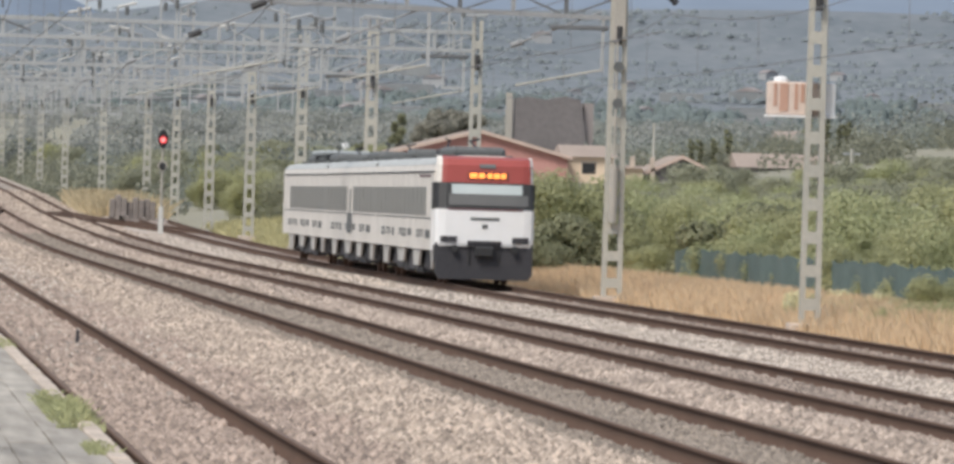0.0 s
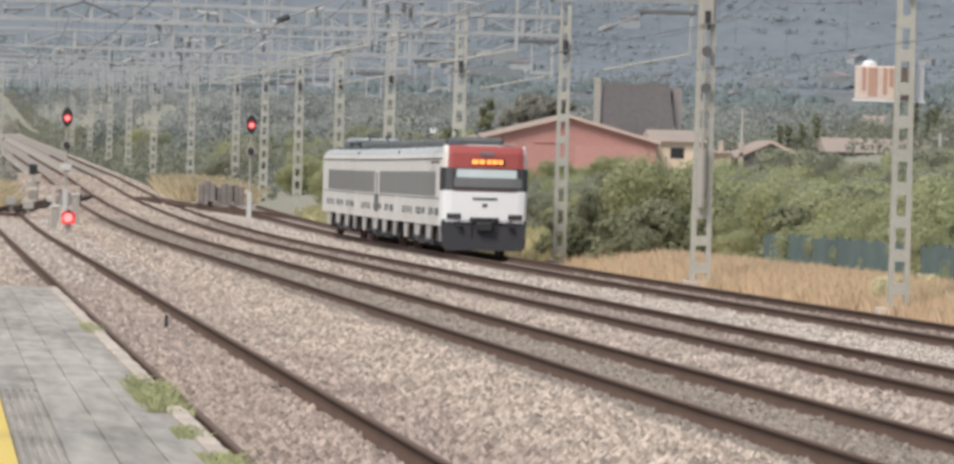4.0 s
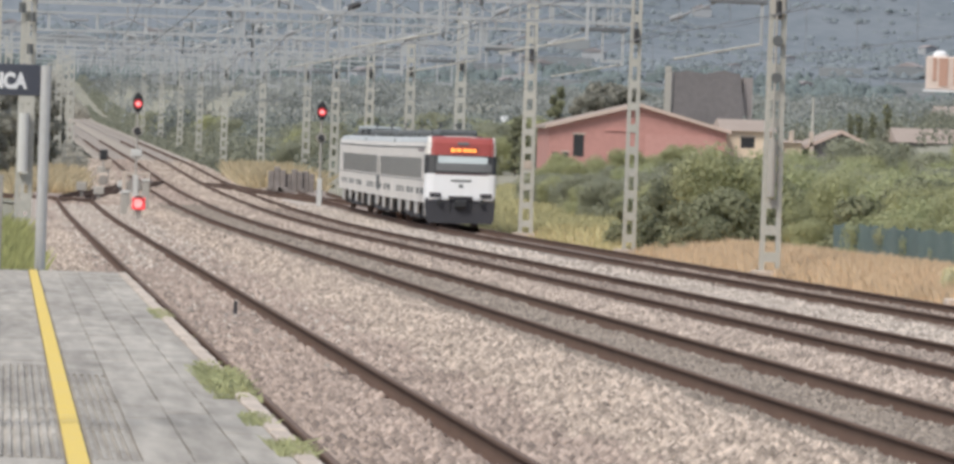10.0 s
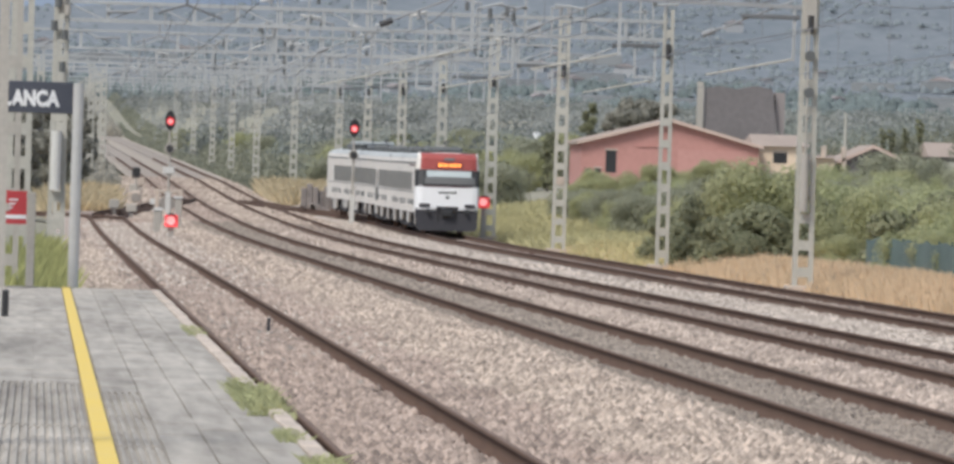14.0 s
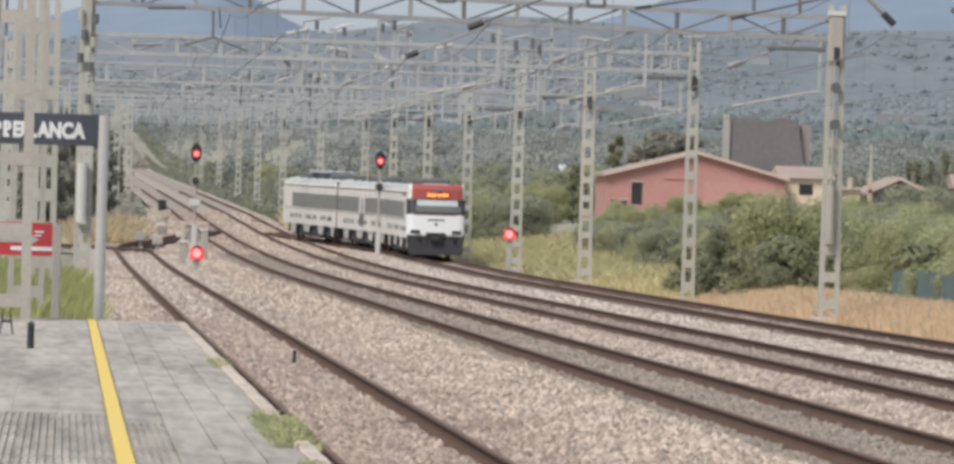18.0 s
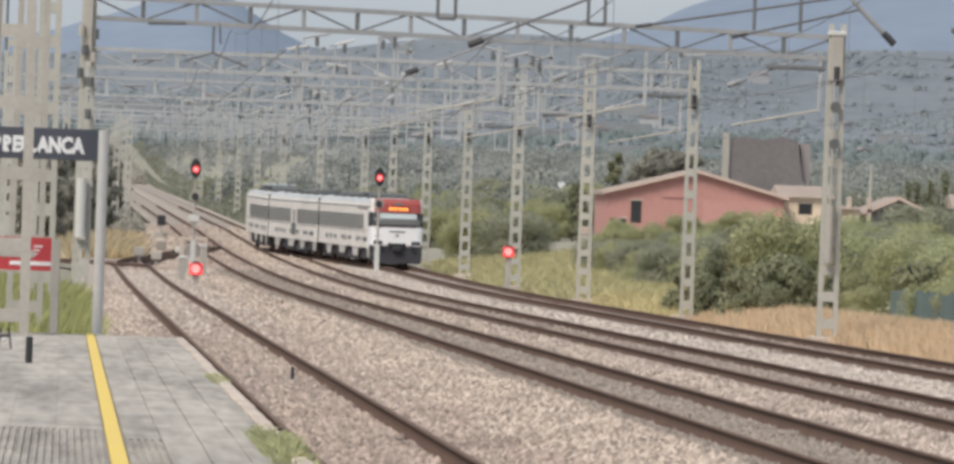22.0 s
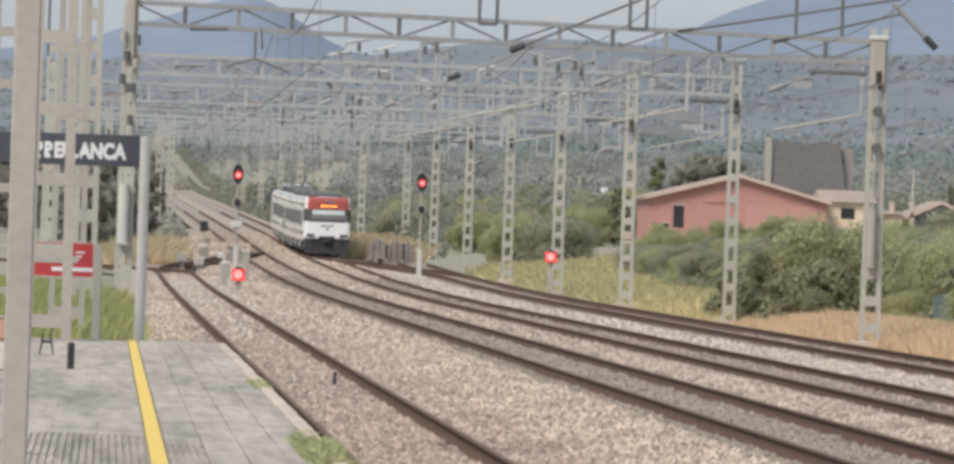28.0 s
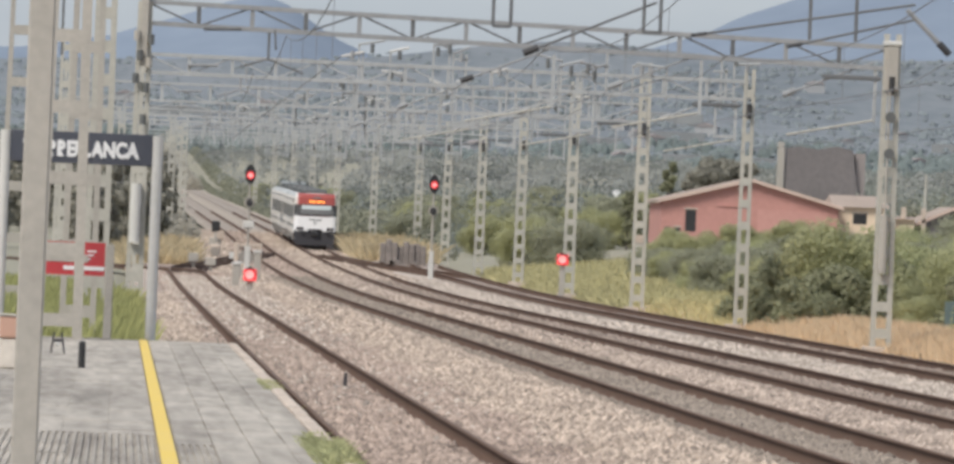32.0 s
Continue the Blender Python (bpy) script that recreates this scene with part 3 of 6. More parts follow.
# ---------------------------------------------------------------- train
def car(cab, door, at):
    """A rail car with its near end at y = 0 and its length along y; rail top at z = 0."""
    L = 27.5
    c = thing("rail_car", "light grey and white electric rail car, red above the dark windscreen" if cab else "light grey electric rail car with a band of tinted windows",
              "train car", at, group="cars of the departing train")
    w = 1.45
    sec = ((-w, 0.98), (w, 0.98), (w, 3.3), (w - 0.04, 3.5), (w - 0.2, 3.66), (0.5, 3.78), (-0.5, 3.78), (0.2 - w, 3.66), (0.04 - w, 3.5), (-w, 3.3))
    y0 = 0.9 if cab else 0.03
    bm = outline(bmesh.new(), sec, y0, L + 0.36)
    body = part("body", bm, M_grey, c, "dusty light grey car body")
    bm = outline(bmesh.new(), ((-w + 0.03, 3.5), (w - 0.03, 3.5), (w - 0.19, 3.67), (0.5, 3.8), (-0.5, 3.8), (0.19 - w, 3.67)), y0 + 0.02, L + 0.3)
    part("roof", bm, M_rooflight, c, "dusty blue grey roof")
    for k in range(6):
        part("roof_rib", block(bmesh.new(), -1.0, 1.0, y0 + 2 + 4.2 * k, y0 + 2.1 + 4.2 * k, 3.7, 3.815), M_roof, c, "dark roof rib")
    if cab:
        part("side_lettering", block(bmesh.new(), -w - 0.012, -w + 0.01, 2.4, 7.0, 3.13, 3.2), M_maroon, body, "maroon lettering bar")
    for s in (-1, 1):
        g = bmesh.new()
        block(g, s * w - 0.02, s * w + 0.02, y0, L - 0.3, 3.26, 3.31)
        part("gutter", g, M_under, body, "dark gutter line")
        g = bmesh.new()
        block(g, s * w - 0.015, s * w + 0.015, y0 + 0.3, L - 0.5, 1.9, 1.93)
        part("waist_moulding", g, M_roof, body)
        # window band, parted by the door
        spans = ((4.0, L + 0.38),) if cab else (((0.02, 11.6), (14.9, L + 0.38)) if door else ((0.02, L - 4.5),))
        for a, b in spans:
            g = block(bmesh.new(), s * w - 0.012, s * w + 0.012, a, b, 2.0, 2.84)
            band = part("window_band", g, M_glass, body, "long band of dark tinted windows")
            n = max(1, round((b - a) / 1.9))
            for i in range(1, n):
                y = a + (b - a) * i / n
                g = block(bmesh.new(), s * w - 0.016, s * w + 0.016, y - 0.03, y + 0.03, 2.0, 2.84)
                part("window_post", g, M_postgrey, band)
        if door:
            g = block(bmesh.new(), s * w - 0.01, s * w + 0.01, 12.3, 13.7, 1.05, 2.95)
            d = part("door", g, M_grey, body, "grey double door")
            for k in (12.38, 13.04):
                part("door_window", block(bmesh.new(), s * w - 0.016, s * w + 0.016, k, k + 0.56, 1.95, 2.75), M_glass, d)
            part("door_step", block(bmesh.new(), s * (w + 0.02) - 0.02, s * (w + 0.02) + 0.02, 12.0, 14.2, 1.25, 1.92), M_roof, d, "dark recessed door foot")
        for i in range(9):
            y = 2.2 + i * 2.55 + 0.5 * math.sin(i * 2.3)
            if door and 11.5 < y < 14.3:
                continue
            b = y + 1.3 + 0.5 * math.cos(i * 1.7)
            v = part("vent", block(bmesh.new(), s * w - 0.014, s * w + 0.014, y, b, 1.32 + 0.04 * (i % 2), 1.57), M_roof, body, "grille with a dark frame")
            if i % 3:
                part("vent_louvre", block(bmesh.new(), s * w - 0.018, s * w + 0.018, y + 0.2, b - 0.2, 1.41, 1.5), M_skirt, v, "pale louvre panel")
        # skirt pieces between dark gaps
        for i, (a, b) in enumerate(((0.95, 3.0), (6.6, 10.0), (13.3, 17.2), (20.8, 24.2))):
            z0 = 0.42 + 0.06 * (i % 3)
            a, b = a + 0.35 * math.sin(3.1 * i + at[1]), b + 0.3 * math.cos(2.3 * i + at[1])
            pts = ((a, 0.99), (a + 0.3, 0.82), (a + 0.75, z0), (b - 0.75, z0), (b - 0.45, 0.8), (b, 0.99))
            g = bmesh.new()
            for x in (s * (w - 0.05), s * (w - 0.12)):
                g.faces.new([g.verts.new((x, q, z)) for q, z in pts])
            g.verts.ensure_lookup_table()
            for k in range(6):
                g.faces.new((g.verts[k], g.verts[(k + 1) % 6], g.verts[6 + (k + 1) % 6], g.verts[6 + k]))
            bmesh.ops.recalc_face_normals(g, faces=g.faces[:])
            part("skirt_panel", g, M_skirt, c, "dirty pale skirt panel")
    # underframe, running gear
    part("underframe", block(bmesh.new(), -1.22, 1.22, 1.0, L - 0.8, 0.4, 1.0, 0.04), M_under, c)
    for k, (a, b) in enumerate(((7.4, 10.2), (10.6, 13.4), (13.9, 16.0), (16.3, 18.9))):
        part("equipment_box", block(bmesh.new(), -1.25, 1.25, a, b, 0.26 + 0.05 * (k % 2), 0.9, 0.03), M_under, c, "dark underfloor equipment box")
    for by in (4.4, L - 4.4):
        bm = bmesh.new()
        for s in (-1, 1):
            block(bm, s * 1.05 - 0.08, s * 1.05 + 0.08, by - 1.9, by + 1.9, 0.42, 0.72, 0.03)
            for k in (-1.25, 1.25):
                block(bm, s * 1.1 - 0.1, s * 1.1 + 0.1, by + k - 0.2, by + k + 0.2, 0.3, 0.6, 0.03)
        block(bm, -1.0, 1.0, by - 0.3, by + 0.3, 0.4, 0.75)
        bogie = part("bogie", bm, M_under, c)
        for k in (-1.25, 1.25):
            for s in (-1, 1):
                part("wheel", bar(bmesh.new(), (s * 0.78, by + k, 0.46), (s * 0.92, by + k, 0.46), 0.46, 20), M_rail, bogie)
    # roof gear
    for a, b in (((3, 8), (19, 23)) if cab else (((8.5, 15),) if door else ((4, 9), (12, 16), (18, 23)))):
        part("roof_unit", block(bmesh.new(), -0.8, 0.8, a, b, 3.76, 4.06, 0.1), M_roof, c, "grey roof box")
    if not cab and not door:
        part("roof_unit", block(bmesh.new(), -0.9, 0.9, 11, 19, 4.04, 4.22, 0.06), M_unit, c, "pale blue grey roof unit")
        part("unit_stand", block(bmesh.new(), -0.7, 0.7, 11.5, 18.5, 3.95, 4.05), M_under, c)
    bm = bmesh.new()
    for s in (-1, 1):
        bar(bm, (s * 0.5, 9.4, 4.0), (s * 0.3, 10.8, 4.28), 0.03)
        bar(bm, (s * 0.3, 10.8, 4.28), (s * 0.5, 9.6, 4.34), 0.03)
    block(bm, -0.7, 0.7, 9.2, 11.0, 3.86, 4.02, 0.03)
    part("current_collector", bm, M_under, c, "folded dark roof collector")
    if not cab:
        bm = block(bmesh.new(), -1.42, 1.42, -0.02, 0.028, 0.95, 3.6)
        part("gangway", bm, M_black, c, "black corridor bellows")
        return c
    part("gangway", block(bmesh.new(), -1.42, 1.42, L + 0.365, L + 0.376, 0.95, 3.6), M_black, c, "black corridor bellows")
    # cab front, leaning back above
    def face(x, z):
        """How far the cab front lies back at height z and x across."""
        y = float(np.interp(z, (1.0, 1.22, 2.22, 3.0, 3.5, 3.68, 3.76), (0.08, 0, -0.02, 0.26, 0.34, 0.5, 0.9)))
        return min(0.92, y + float(np.interp(abs(x), (0, 1.15, 1.36, 1.45), (0, 0.02, 0.07, 0.2))))

    def shell(name, zs, material, label, parent, xs=(-1.45, -1.36, -1.15, -0.6, 0, 0.6, 1.15, 1.36, 1.45)):
        """One level of the cab, across xs."""
        b1 = bmesh.new()

        def at(x, z):
            return x * (1 - 0.03 * max(0, z - 2.4))
        g = [[b1.verts.new((at(x, z), face(x, z), z)) for z in zs] for x in xs]
        r = [[b1.verts.new((at(x, z), 0.93, z)) for z in zs] for x in xs]
        for i in range(len(xs) - 1):
            for j in range(len(zs) - 1):
                b1.faces.new((g[i][j], g[i + 1][j], g[i + 1][j + 1], g[i][j + 1]))
                b1.faces.new((r[i][j], r[i][j + 1], r[i + 1][j + 1], r[i + 1][j]))
            b1.faces.new((g[i][0], r[i][0], r[i + 1][0], g[i + 1][0]))
            b1.faces.new((g[i][-1], g[i + 1][-1], r[i + 1][-1], r[i][-1]))
        for j in range(len(zs) - 1):
            b1.faces.new((g[0][j], g[0][j + 1], r[0][j + 1], r[0][j]))
            b1.faces.new((g[-1][j], r[-1][j], r[-1][j + 1], g[-1][j + 1]))
        return part(name, b1, material, parent, label)

    front = shell("cab_front", (1.13, 1.22, 1.7, 2.215), M_white, "bright white cab front", c)
    scr = shell("windscreen_surround", (2.22, 2.5, 2.75, 2.985), M_black, "black windscreen surround", c)
    cap = shell("red_cap", (2.99, 3.2, 3.5, 3.6, 3.68, 3.76), M_red, "red panel above the windscreen", c, (-1.3, -1.15, -0.6, 0, 0.6, 1.15, 1.36))
    for a, b in ((-1.45, -1.303), (1.363, 1.45)):
        shell("corner_panel", (2.99, 3.2, 3.5, 3.6, 3.68, 3.76), M_grey, "pale cab corner", c, (a, (a + b) / 2, b))

    def lay(name, x0, x1, z0, z1, material, label, proud=0.012, parent=front, steps=8):
        """A panel that follows the cab front."""
        b2 = bmesh.new()
        xs = [x0 + (x1 - x0) * i / steps for i in range(steps + 1)]
        zs = [z0 + (z1 - z0) * i / 4 for i in range(5)]

        def y_at(x, z):
            return face(x, z)
        g0 = [[b2.verts.new((x, y_at(x, z) - proud, z)) for z in zs] for x in xs]
        g1 = [[b2.verts.new((x, y_at(x, z) + 0.03, z)) for z in zs] for x in xs]
        for i in range(steps):
            for j in range(4):
                b2.faces.new((g0[i][j], g0[i + 1][j], g0[i + 1][j + 1], g0[i][j + 1]))
                b2.faces.new((g1[i][j], g1[i][j + 1], g1[i + 1][j + 1], g1[i + 1][j]))
        for i in range(steps):
            b2.faces.new((g0[i][0], g1[i][0], g1[i + 1][0], g0[i + 1][0]))
            b2.faces.new((g0[i][4], g0[i + 1][4], g1[i + 1][4], g1[i][4]))
        for j in range(4):
            b2.faces.new((g0[0][j], g0[0][j + 1], g1[0][j + 1], g1[0][j]))
            b2.faces.new((g0[-1][j], g1[-1][j], g1[-1][j + 1], g0[-1][j + 1]))
        return part(name, b2, material, parent, label)

    lay("destination_display", -0.5, 0.66, 3.1, 3.3, M_black, "dark display window", 0.03, cap)
    for k, (a, b) in enumerate(((-0.46, -0.24), (-0.2, -0.02), (0.06, 0.2), (0.24, 0.42), (0.46, 0.6))):
        lay("display_glow", a, b, 3.13, 3.27, M_amber, "glowing amber display bars", 0.042, cap, 2)
    lay("top_lamp", -0.18, 0.3, 3.42, 3.54, M_roof, "grey lamp housing", 0.035, cap, 2)
    # upper glass with the reflected sky put into its colour
    lay("reflection_pane", -0.98, 1.08, 2.66, 2.94, M_skyglass, "upper windscreen coloured pale as reflected sky", 0.03, scr)
    lay("windscreen", -1.06, 1.26, 2.33, 2.65, M_postgrey, "dark lower windscreen", 0.028, scr)
    lay("red_stripe", -1.42, 1.42, 2.19, 2.235, M_maroon, "thin maroon line under the windscreen", 0.012)
    lay("emblem_bar", -0.42, 0.42, 1.9, 1.98, M_roof, "grey lettering bar", 0.016)
    lay("badge", -0.08, 0.08, 1.66, 1.78, M_roof, "small grey badge", 0.016, front, 2)
    lay("coupler_recess", -0.5, 0.5, 1.135, 1.3, M_under, "dark notch above the coupler", 0.02)
    for s in (-1, 1):
        lay("headlamp", s * 1.05 - 0.24, s * 1.05 + 0.24, 1.24, 1.42, M_under, "dark headlamp housing", 0.03)
        bm = bmesh.new()
        block(bm, s * 1.45 - 0.025, s * 1.45 + 0.025, 0.5, 1.45, 2.2, 2.98)
        part("cab_side_window", bm, M_black, front, "black cab side window")
        part("cab_side_panel", block(bmesh.new(), s * 1.45 - 0.022, s * 1.45 + 0.022, 0.95, 1.55, 1.0, 2.2), M_white, front, "white cab side panel")
    # buffer beam, coupler, plough
    part("buffer_beam", block(bmesh.new(), -1.44, 1.44, 0.1, 0.9, 0.7, 1.235, 0.04), M_under, c)
    bm = bmesh.new()
    bar(bm, (0, -0.15, 0.98), (0, 0.5, 0.98), 0.16, 10)
    block(bm, -0.28, 0.28, -0.2, 0.2, 0.82, 1.14, 0.05)
    part("coupler", bm, M_black, c)
    for s in (-1, 1):
        bm = bar(bmesh.new(), (s * 0.88, -0.1, 1.06), (s * 0.88, 0.3, 1.06), 0.1, 10)
        bar(bm, (s * 0.88, -0.16, 1.06), (s * 0.88, -0.1, 1.06), 0.11, 12)
        part("buffer", bm, M_black, c)
        part("air_hose", bar(bmesh.new(), (s * 0.45, 0.0, 1.0), (s * 0.42, 0.02, 0.6), 0.035), M_black, c)
    pts = ((-1.42, 0.92), (1.42, 0.92), (1.42, 0.34), (1.3, 0.17), (-1.3, 0.17), (-1.42, 0.34))
    part("plough", outline(bmesh.new(), pts, 0.02, 0.3), M_under, c, "dark blue-grey snow plough")
    return c



PITCH = 27.9
cars = [car(True, False, (XD, 223, 0)), car(False, True, (XD, 250, 0)), car(False, False, (XD, 277, 0))]


def way(y):
    return line_cross(y) if y > 410 else line_d(y)


def car_pose(y):
    a, b = y + 4.4, y + 23.1
    p, q = Vector((way(a), a, up(a))), Vector((way(b), b, up(b)))
    d = (q - p).normalized()
    o = p - d * 4.4
    return Matrix.Translation(o) @ Matrix.Rotation(math.atan2(-d.x, d.y), 4, "Z") @ Matrix.Rotation(math.asin(d.z), 4, "X")


def train_place(t):
    return float(np.interp(t, TRAIN_T, TRAIN_Y))


TRAIN_T = [0, 1, 2, 3, 4, 5, 6, 7, 8, 9, 10, 11, 12, 13, 14, 15, 16, 17, 18, 19, 20, 21, 22, 23, 24, 25, 26, 27, 28, 29, 30, 31, 32]
TRAIN_Y = [223.3, 233.1, 242.8, 252.5, 262.1, 271.6, 281.1, 290.5, 299.8, 309.0, 318.2, 327.2, 336.3, 345.3, 354.2, 363.2, 372.1, 381.0, 390.0, 399.0, 408.1, 417.3, 426.6, 436.1, 445.7, 455.6, 465.6, 476.0, 486.7, 497.8, 509.2, 521.1, 533.5]


def motions():
    """The train draws away and crosses from the loop to the main track."""
    for i, c in enumerate(cars):
        walk(c, [(t, car_pose(train_place(t) + i * PITCH)) for t in TRAIN_T])

# ---------------------------------------------------------------- platform
TOP, END, EDGE = 0.66, 119.5, 1.92
platform = thing("platform", "grey slab railway platform with a yellow safety line and pale stone edge", "platform", kind="structure")
bm = block(bmesh.new(), -9.0, EDGE - 0.06, -20, END - 0.05, -0.6, TOP - 0.07)
part("platform_wall", bm, M_concrete, platform)
part("far_paving", block(bmesh.new(), -9.0, -2.62, -20, END - 0.05, TOP - 0.07, TOP - 0.012), M_slab, platform)
part("rear_bedding", block(bmesh.new(), -2.6, EDGE - 0.06, -20, 44.9, TOP - 0.07, TOP - 0.022), M_joint, platform)
bm = bmesh.new()
for i in range(51):
    for a, b in ((-2.598, -1.905), (-1.895, -1.205), (-1.195, -0.505), (-0.495, 0.395), (0.555, 1.115), (1.125, 1.78)):
        block(bm, a, b, -18.75 + i * 1.25, -17.515 + i * 1.25, TOP - 0.022, TOP - 0.003)
part("rear_paving", bm, M_slab, platform)
part("bedding", block(bmesh.new(), -2.6, EDGE - 0.06, 44.9, END - 0.05, TOP - 0.07, TOP - 0.022), M_joint, platform)
part("yellow_line", block(bmesh.new(), 0.413, 0.537, -20, END - 0.06, TOP - 0.022, TOP + 0.004), M_yellow, platform, "worn yellow safety line")
rnd = random.Random(4)
bm = bmesh.new()
block(bm, 0.002, 0.698, 0.014, 1.236, -0.034, -0.014)
for k in range(12):
    block(bm, 0.012 + k * 0.0575, 0.041 + k * 0.0575, 0.02, 1.23, -0.014, 0.002)
bm2 = block(bmesh.new(), 0.004, 0.301, 0.0, 1.25, -0.03, 0.0, 0.002)
bm4 = block(bmesh.new(), 0.0, 0.399, 0.006, 1.244, -0.03, 0.0, 0.002)
bm7 = block(bmesh.new(), 0.002, 0.3, 0.014, 1.236, -0.034, -0.014)
for k in range(5):
    block(bm7, 0.012 + k * 0.0575, 0.041 + k * 0.0575, 0.02, 1.23, -0.014, 0.002)
bm3 = block(bmesh.new(), 0.195, 0.33, 0.01, 0.99, -0.16, 0.012, 0.014)
bm5 = block(bmesh.new(), 0.0, 2.79, 0.0, 0.95, -0.03, 0.003, 0.004)
bm6 = block(bmesh.new(), 0.0, 1.22, 0.0, 0.95, -0.03, 0.003, 0.004)
laid = {}


def lay_slab(name, mesh, material, m, label=""):
    """The first slab of a kind takes its mesh, the others share it."""
    if name not in laid:
        laid[name] = part(name, mesh, material, platform, label)
        laid[name].matrix_basis = m
    else:
        share(laid[name], name, platform, m)


BANDS = (65.6, 69.35, 74.35, 80.6, 94.35)
for i in range(59):
    y = 45 + i * 1.25
    z = TOP + rnd.uniform(-0.004, 0.003)
    if any(abs(y + 0.6 - b - 0.6) < 0.6 for b in BANDS):
        lay_slab("cross_strip", bm5, M_strip, pose(-2.4, y + 0.14, z), "pale concrete cross strip")
        lay_slab("short_cross_strip", bm6, M_strip, pose(0.555, y + 0.14, z), "pale concrete cross strip")
        continue
    for k in range(4 if y < 65 else 7):
        z = TOP + rnd.uniform(-0.005, 0.003)
        if y < 65:
            lay_slab("ribbed_slab", bm, M_slab, pose(-2.4 + k * 0.7, y, z, rnd.uniform(-0.15, 0.15), 0, 0))
        else:
            lay_slab("square_slab", bm4, M_slab, pose(-2.4 + k * 0.4, y, z, rnd.uniform(-0.06, 0.06), 0, 0))
    for k in range(4):
        if k == 0 and y < 62:
            lay_slab("narrow_ribbed_slab", bm7, M_slab, pose(0.555, y, TOP + rnd.uniform(-0.003, 0.002)))
            continue
        lay_slab("slab", bm2, M_slab, pose(0.555 + k * 0.306 + rnd.uniform(-0.004, 0.004), y, TOP + rnd.uniform(-0.003, 0.002), rnd.uniform(-0.06, 0.06), 0, 0))
for i in range(75):
    y = 44.6 + i
    if y > END - 1:
        break
    m = pose(EDGE - 0.33 + rnd.uniform(-0.008, 0.008), y, TOP + rnd.uniform(-0.004, 0.008), 0, 0, rnd.uniform(-0.3, 0.3))
    lay_slab("coping_stone", bm3, M_coping, m)


def blades(n, place, height, width, lean, seed):
    """n blades of grass: verts and faces; place(rng, n) gives x, y, z."""
    rng = np.random.RandomState(seed)
    x, y, z = place(rng, n)
    a = rng.uniform(0, 2 * np.pi, n)
    h = height * rng.uniform(0.45, 1.15, n)
    w = width * rng.uniform(0.6, 1.3, n)
    lx, ly = lean * h * rng.normal(size=n), lean * h * rng.normal(size=n)
    c, s = np.cos(a) * w, np.sin(a) * w
    v = np.stack([np.stack([x - c, y - s, z], -1), np.stack([x + c, y + s, z], -1),
                  np.stack([x + lx * 0.5 + c * 0.6, y + ly * 0.5 + s * 0.6, z + h * 0.6], -1), np.stack([x + lx * 1.3, y + ly * 1.3, z + h], -1)], 1)
    return v.reshape(-1, 3), np.arange(n * 4).reshape(-1, 4)


def tuft(y0, y1, n, h, seed, x0=1.62, x1=2.02):
    def place(rng, k):
        y = np.clip(rng.normal((y0 + y1) / 2, (y1 - y0) / 3.2, k), y0, y1)
        return rng.uniform(x0, x1, k), y, TOP - 0.02 + 0 * y
    v, f = blades(n, place, h, 0.012, 0.5, seed)
    mass("grass_tuft", v, f, M_tuft, label="green grass tuft grown from the platform edge", category="grass")


tuft(57.2, 65.6, 1500, 0.06, 1, 1.6, 1.97)
tuft(58.5, 63.5, 700, 0.11, 6, 1.66, 1.9)
tuft(66.6, 67.5, 160, 0.05, 2, 1.7, 1.9)
tuft(85.6, 90.2, 420, 0.06, 7, 1.72, 1.93)
tuft(51.6, 53.7, 420, 0.06, 3, 1.67, 1.86)
tuft(46.2, 48.2, 400, 0.08, 4, 1.7, 1.92)


def foot_weeds(rng, n):
    y = rng.uniform(48, 112, n)
    x = 2.02 + 0.3 * rng.uniform(0, 1, n) ** 2
    return x, y, -0.2 + 0.02 * rng.uniform(0, 1, n)


v, f = blades(7000, foot_weeds, 0.24, 0.014, 0.4, 8)
mass("platform_foot_weeds", v, f, M_dullweed, label="dull brown green weeds along the platform's foot", category="weeds")


def panel(name, x0, x1, y, z0, z1, material, parent, label="", d=0.05, bevel=0.0):
    return part(name, block(bmesh.new(), x0, x1, y - d, y + d, z0, z1, bevel), material, parent, label)


# station name board
board = thing("station_sign", "dark navy station name board with white letters on two pale posts", "sign", (0, 119.2, TOP))
for x in (0.58, -1.78):
    part("post", bar(bmesh.new(), (x, 0, 0), (x, 0, 3.16), 0.085, 12), M_postpale, board, "pale painted post")
panel("name_panel", -1.7, 0.505, 0, 2.68, 3.17, M_navy, board, "dark navy panel", 0.03, 0.01)
fc = bpy.data.curves.new("station_name", "FONT")
fc.body, fc.size, fc.align_x, fc.extrude, fc.offset = "TORREBLANCA", 0.36, "CENTER", 0.004, 0.02
name_ob = new("station_name", fc)
dg = bpy.context.evaluated_depsgraph_get()
me = bpy.data.meshes.new_from_object(name_ob.evaluated_get(dg))
bpy.data.objects.remove(name_ob)
me.materials.clear()
me.materials.append(M_letter)
xs = [q.co.x for q in me.vertices]
ys = [q.co.y for q in me.vertices]
sx, sz = 1.8 / (max(xs) - min(xs)), 0.26 / (max(ys) - min(ys))
me.transform(Matrix.Diagonal((sx, sz, 1, 1)))
lettering = new("lettering", me)
lettering.parent = board
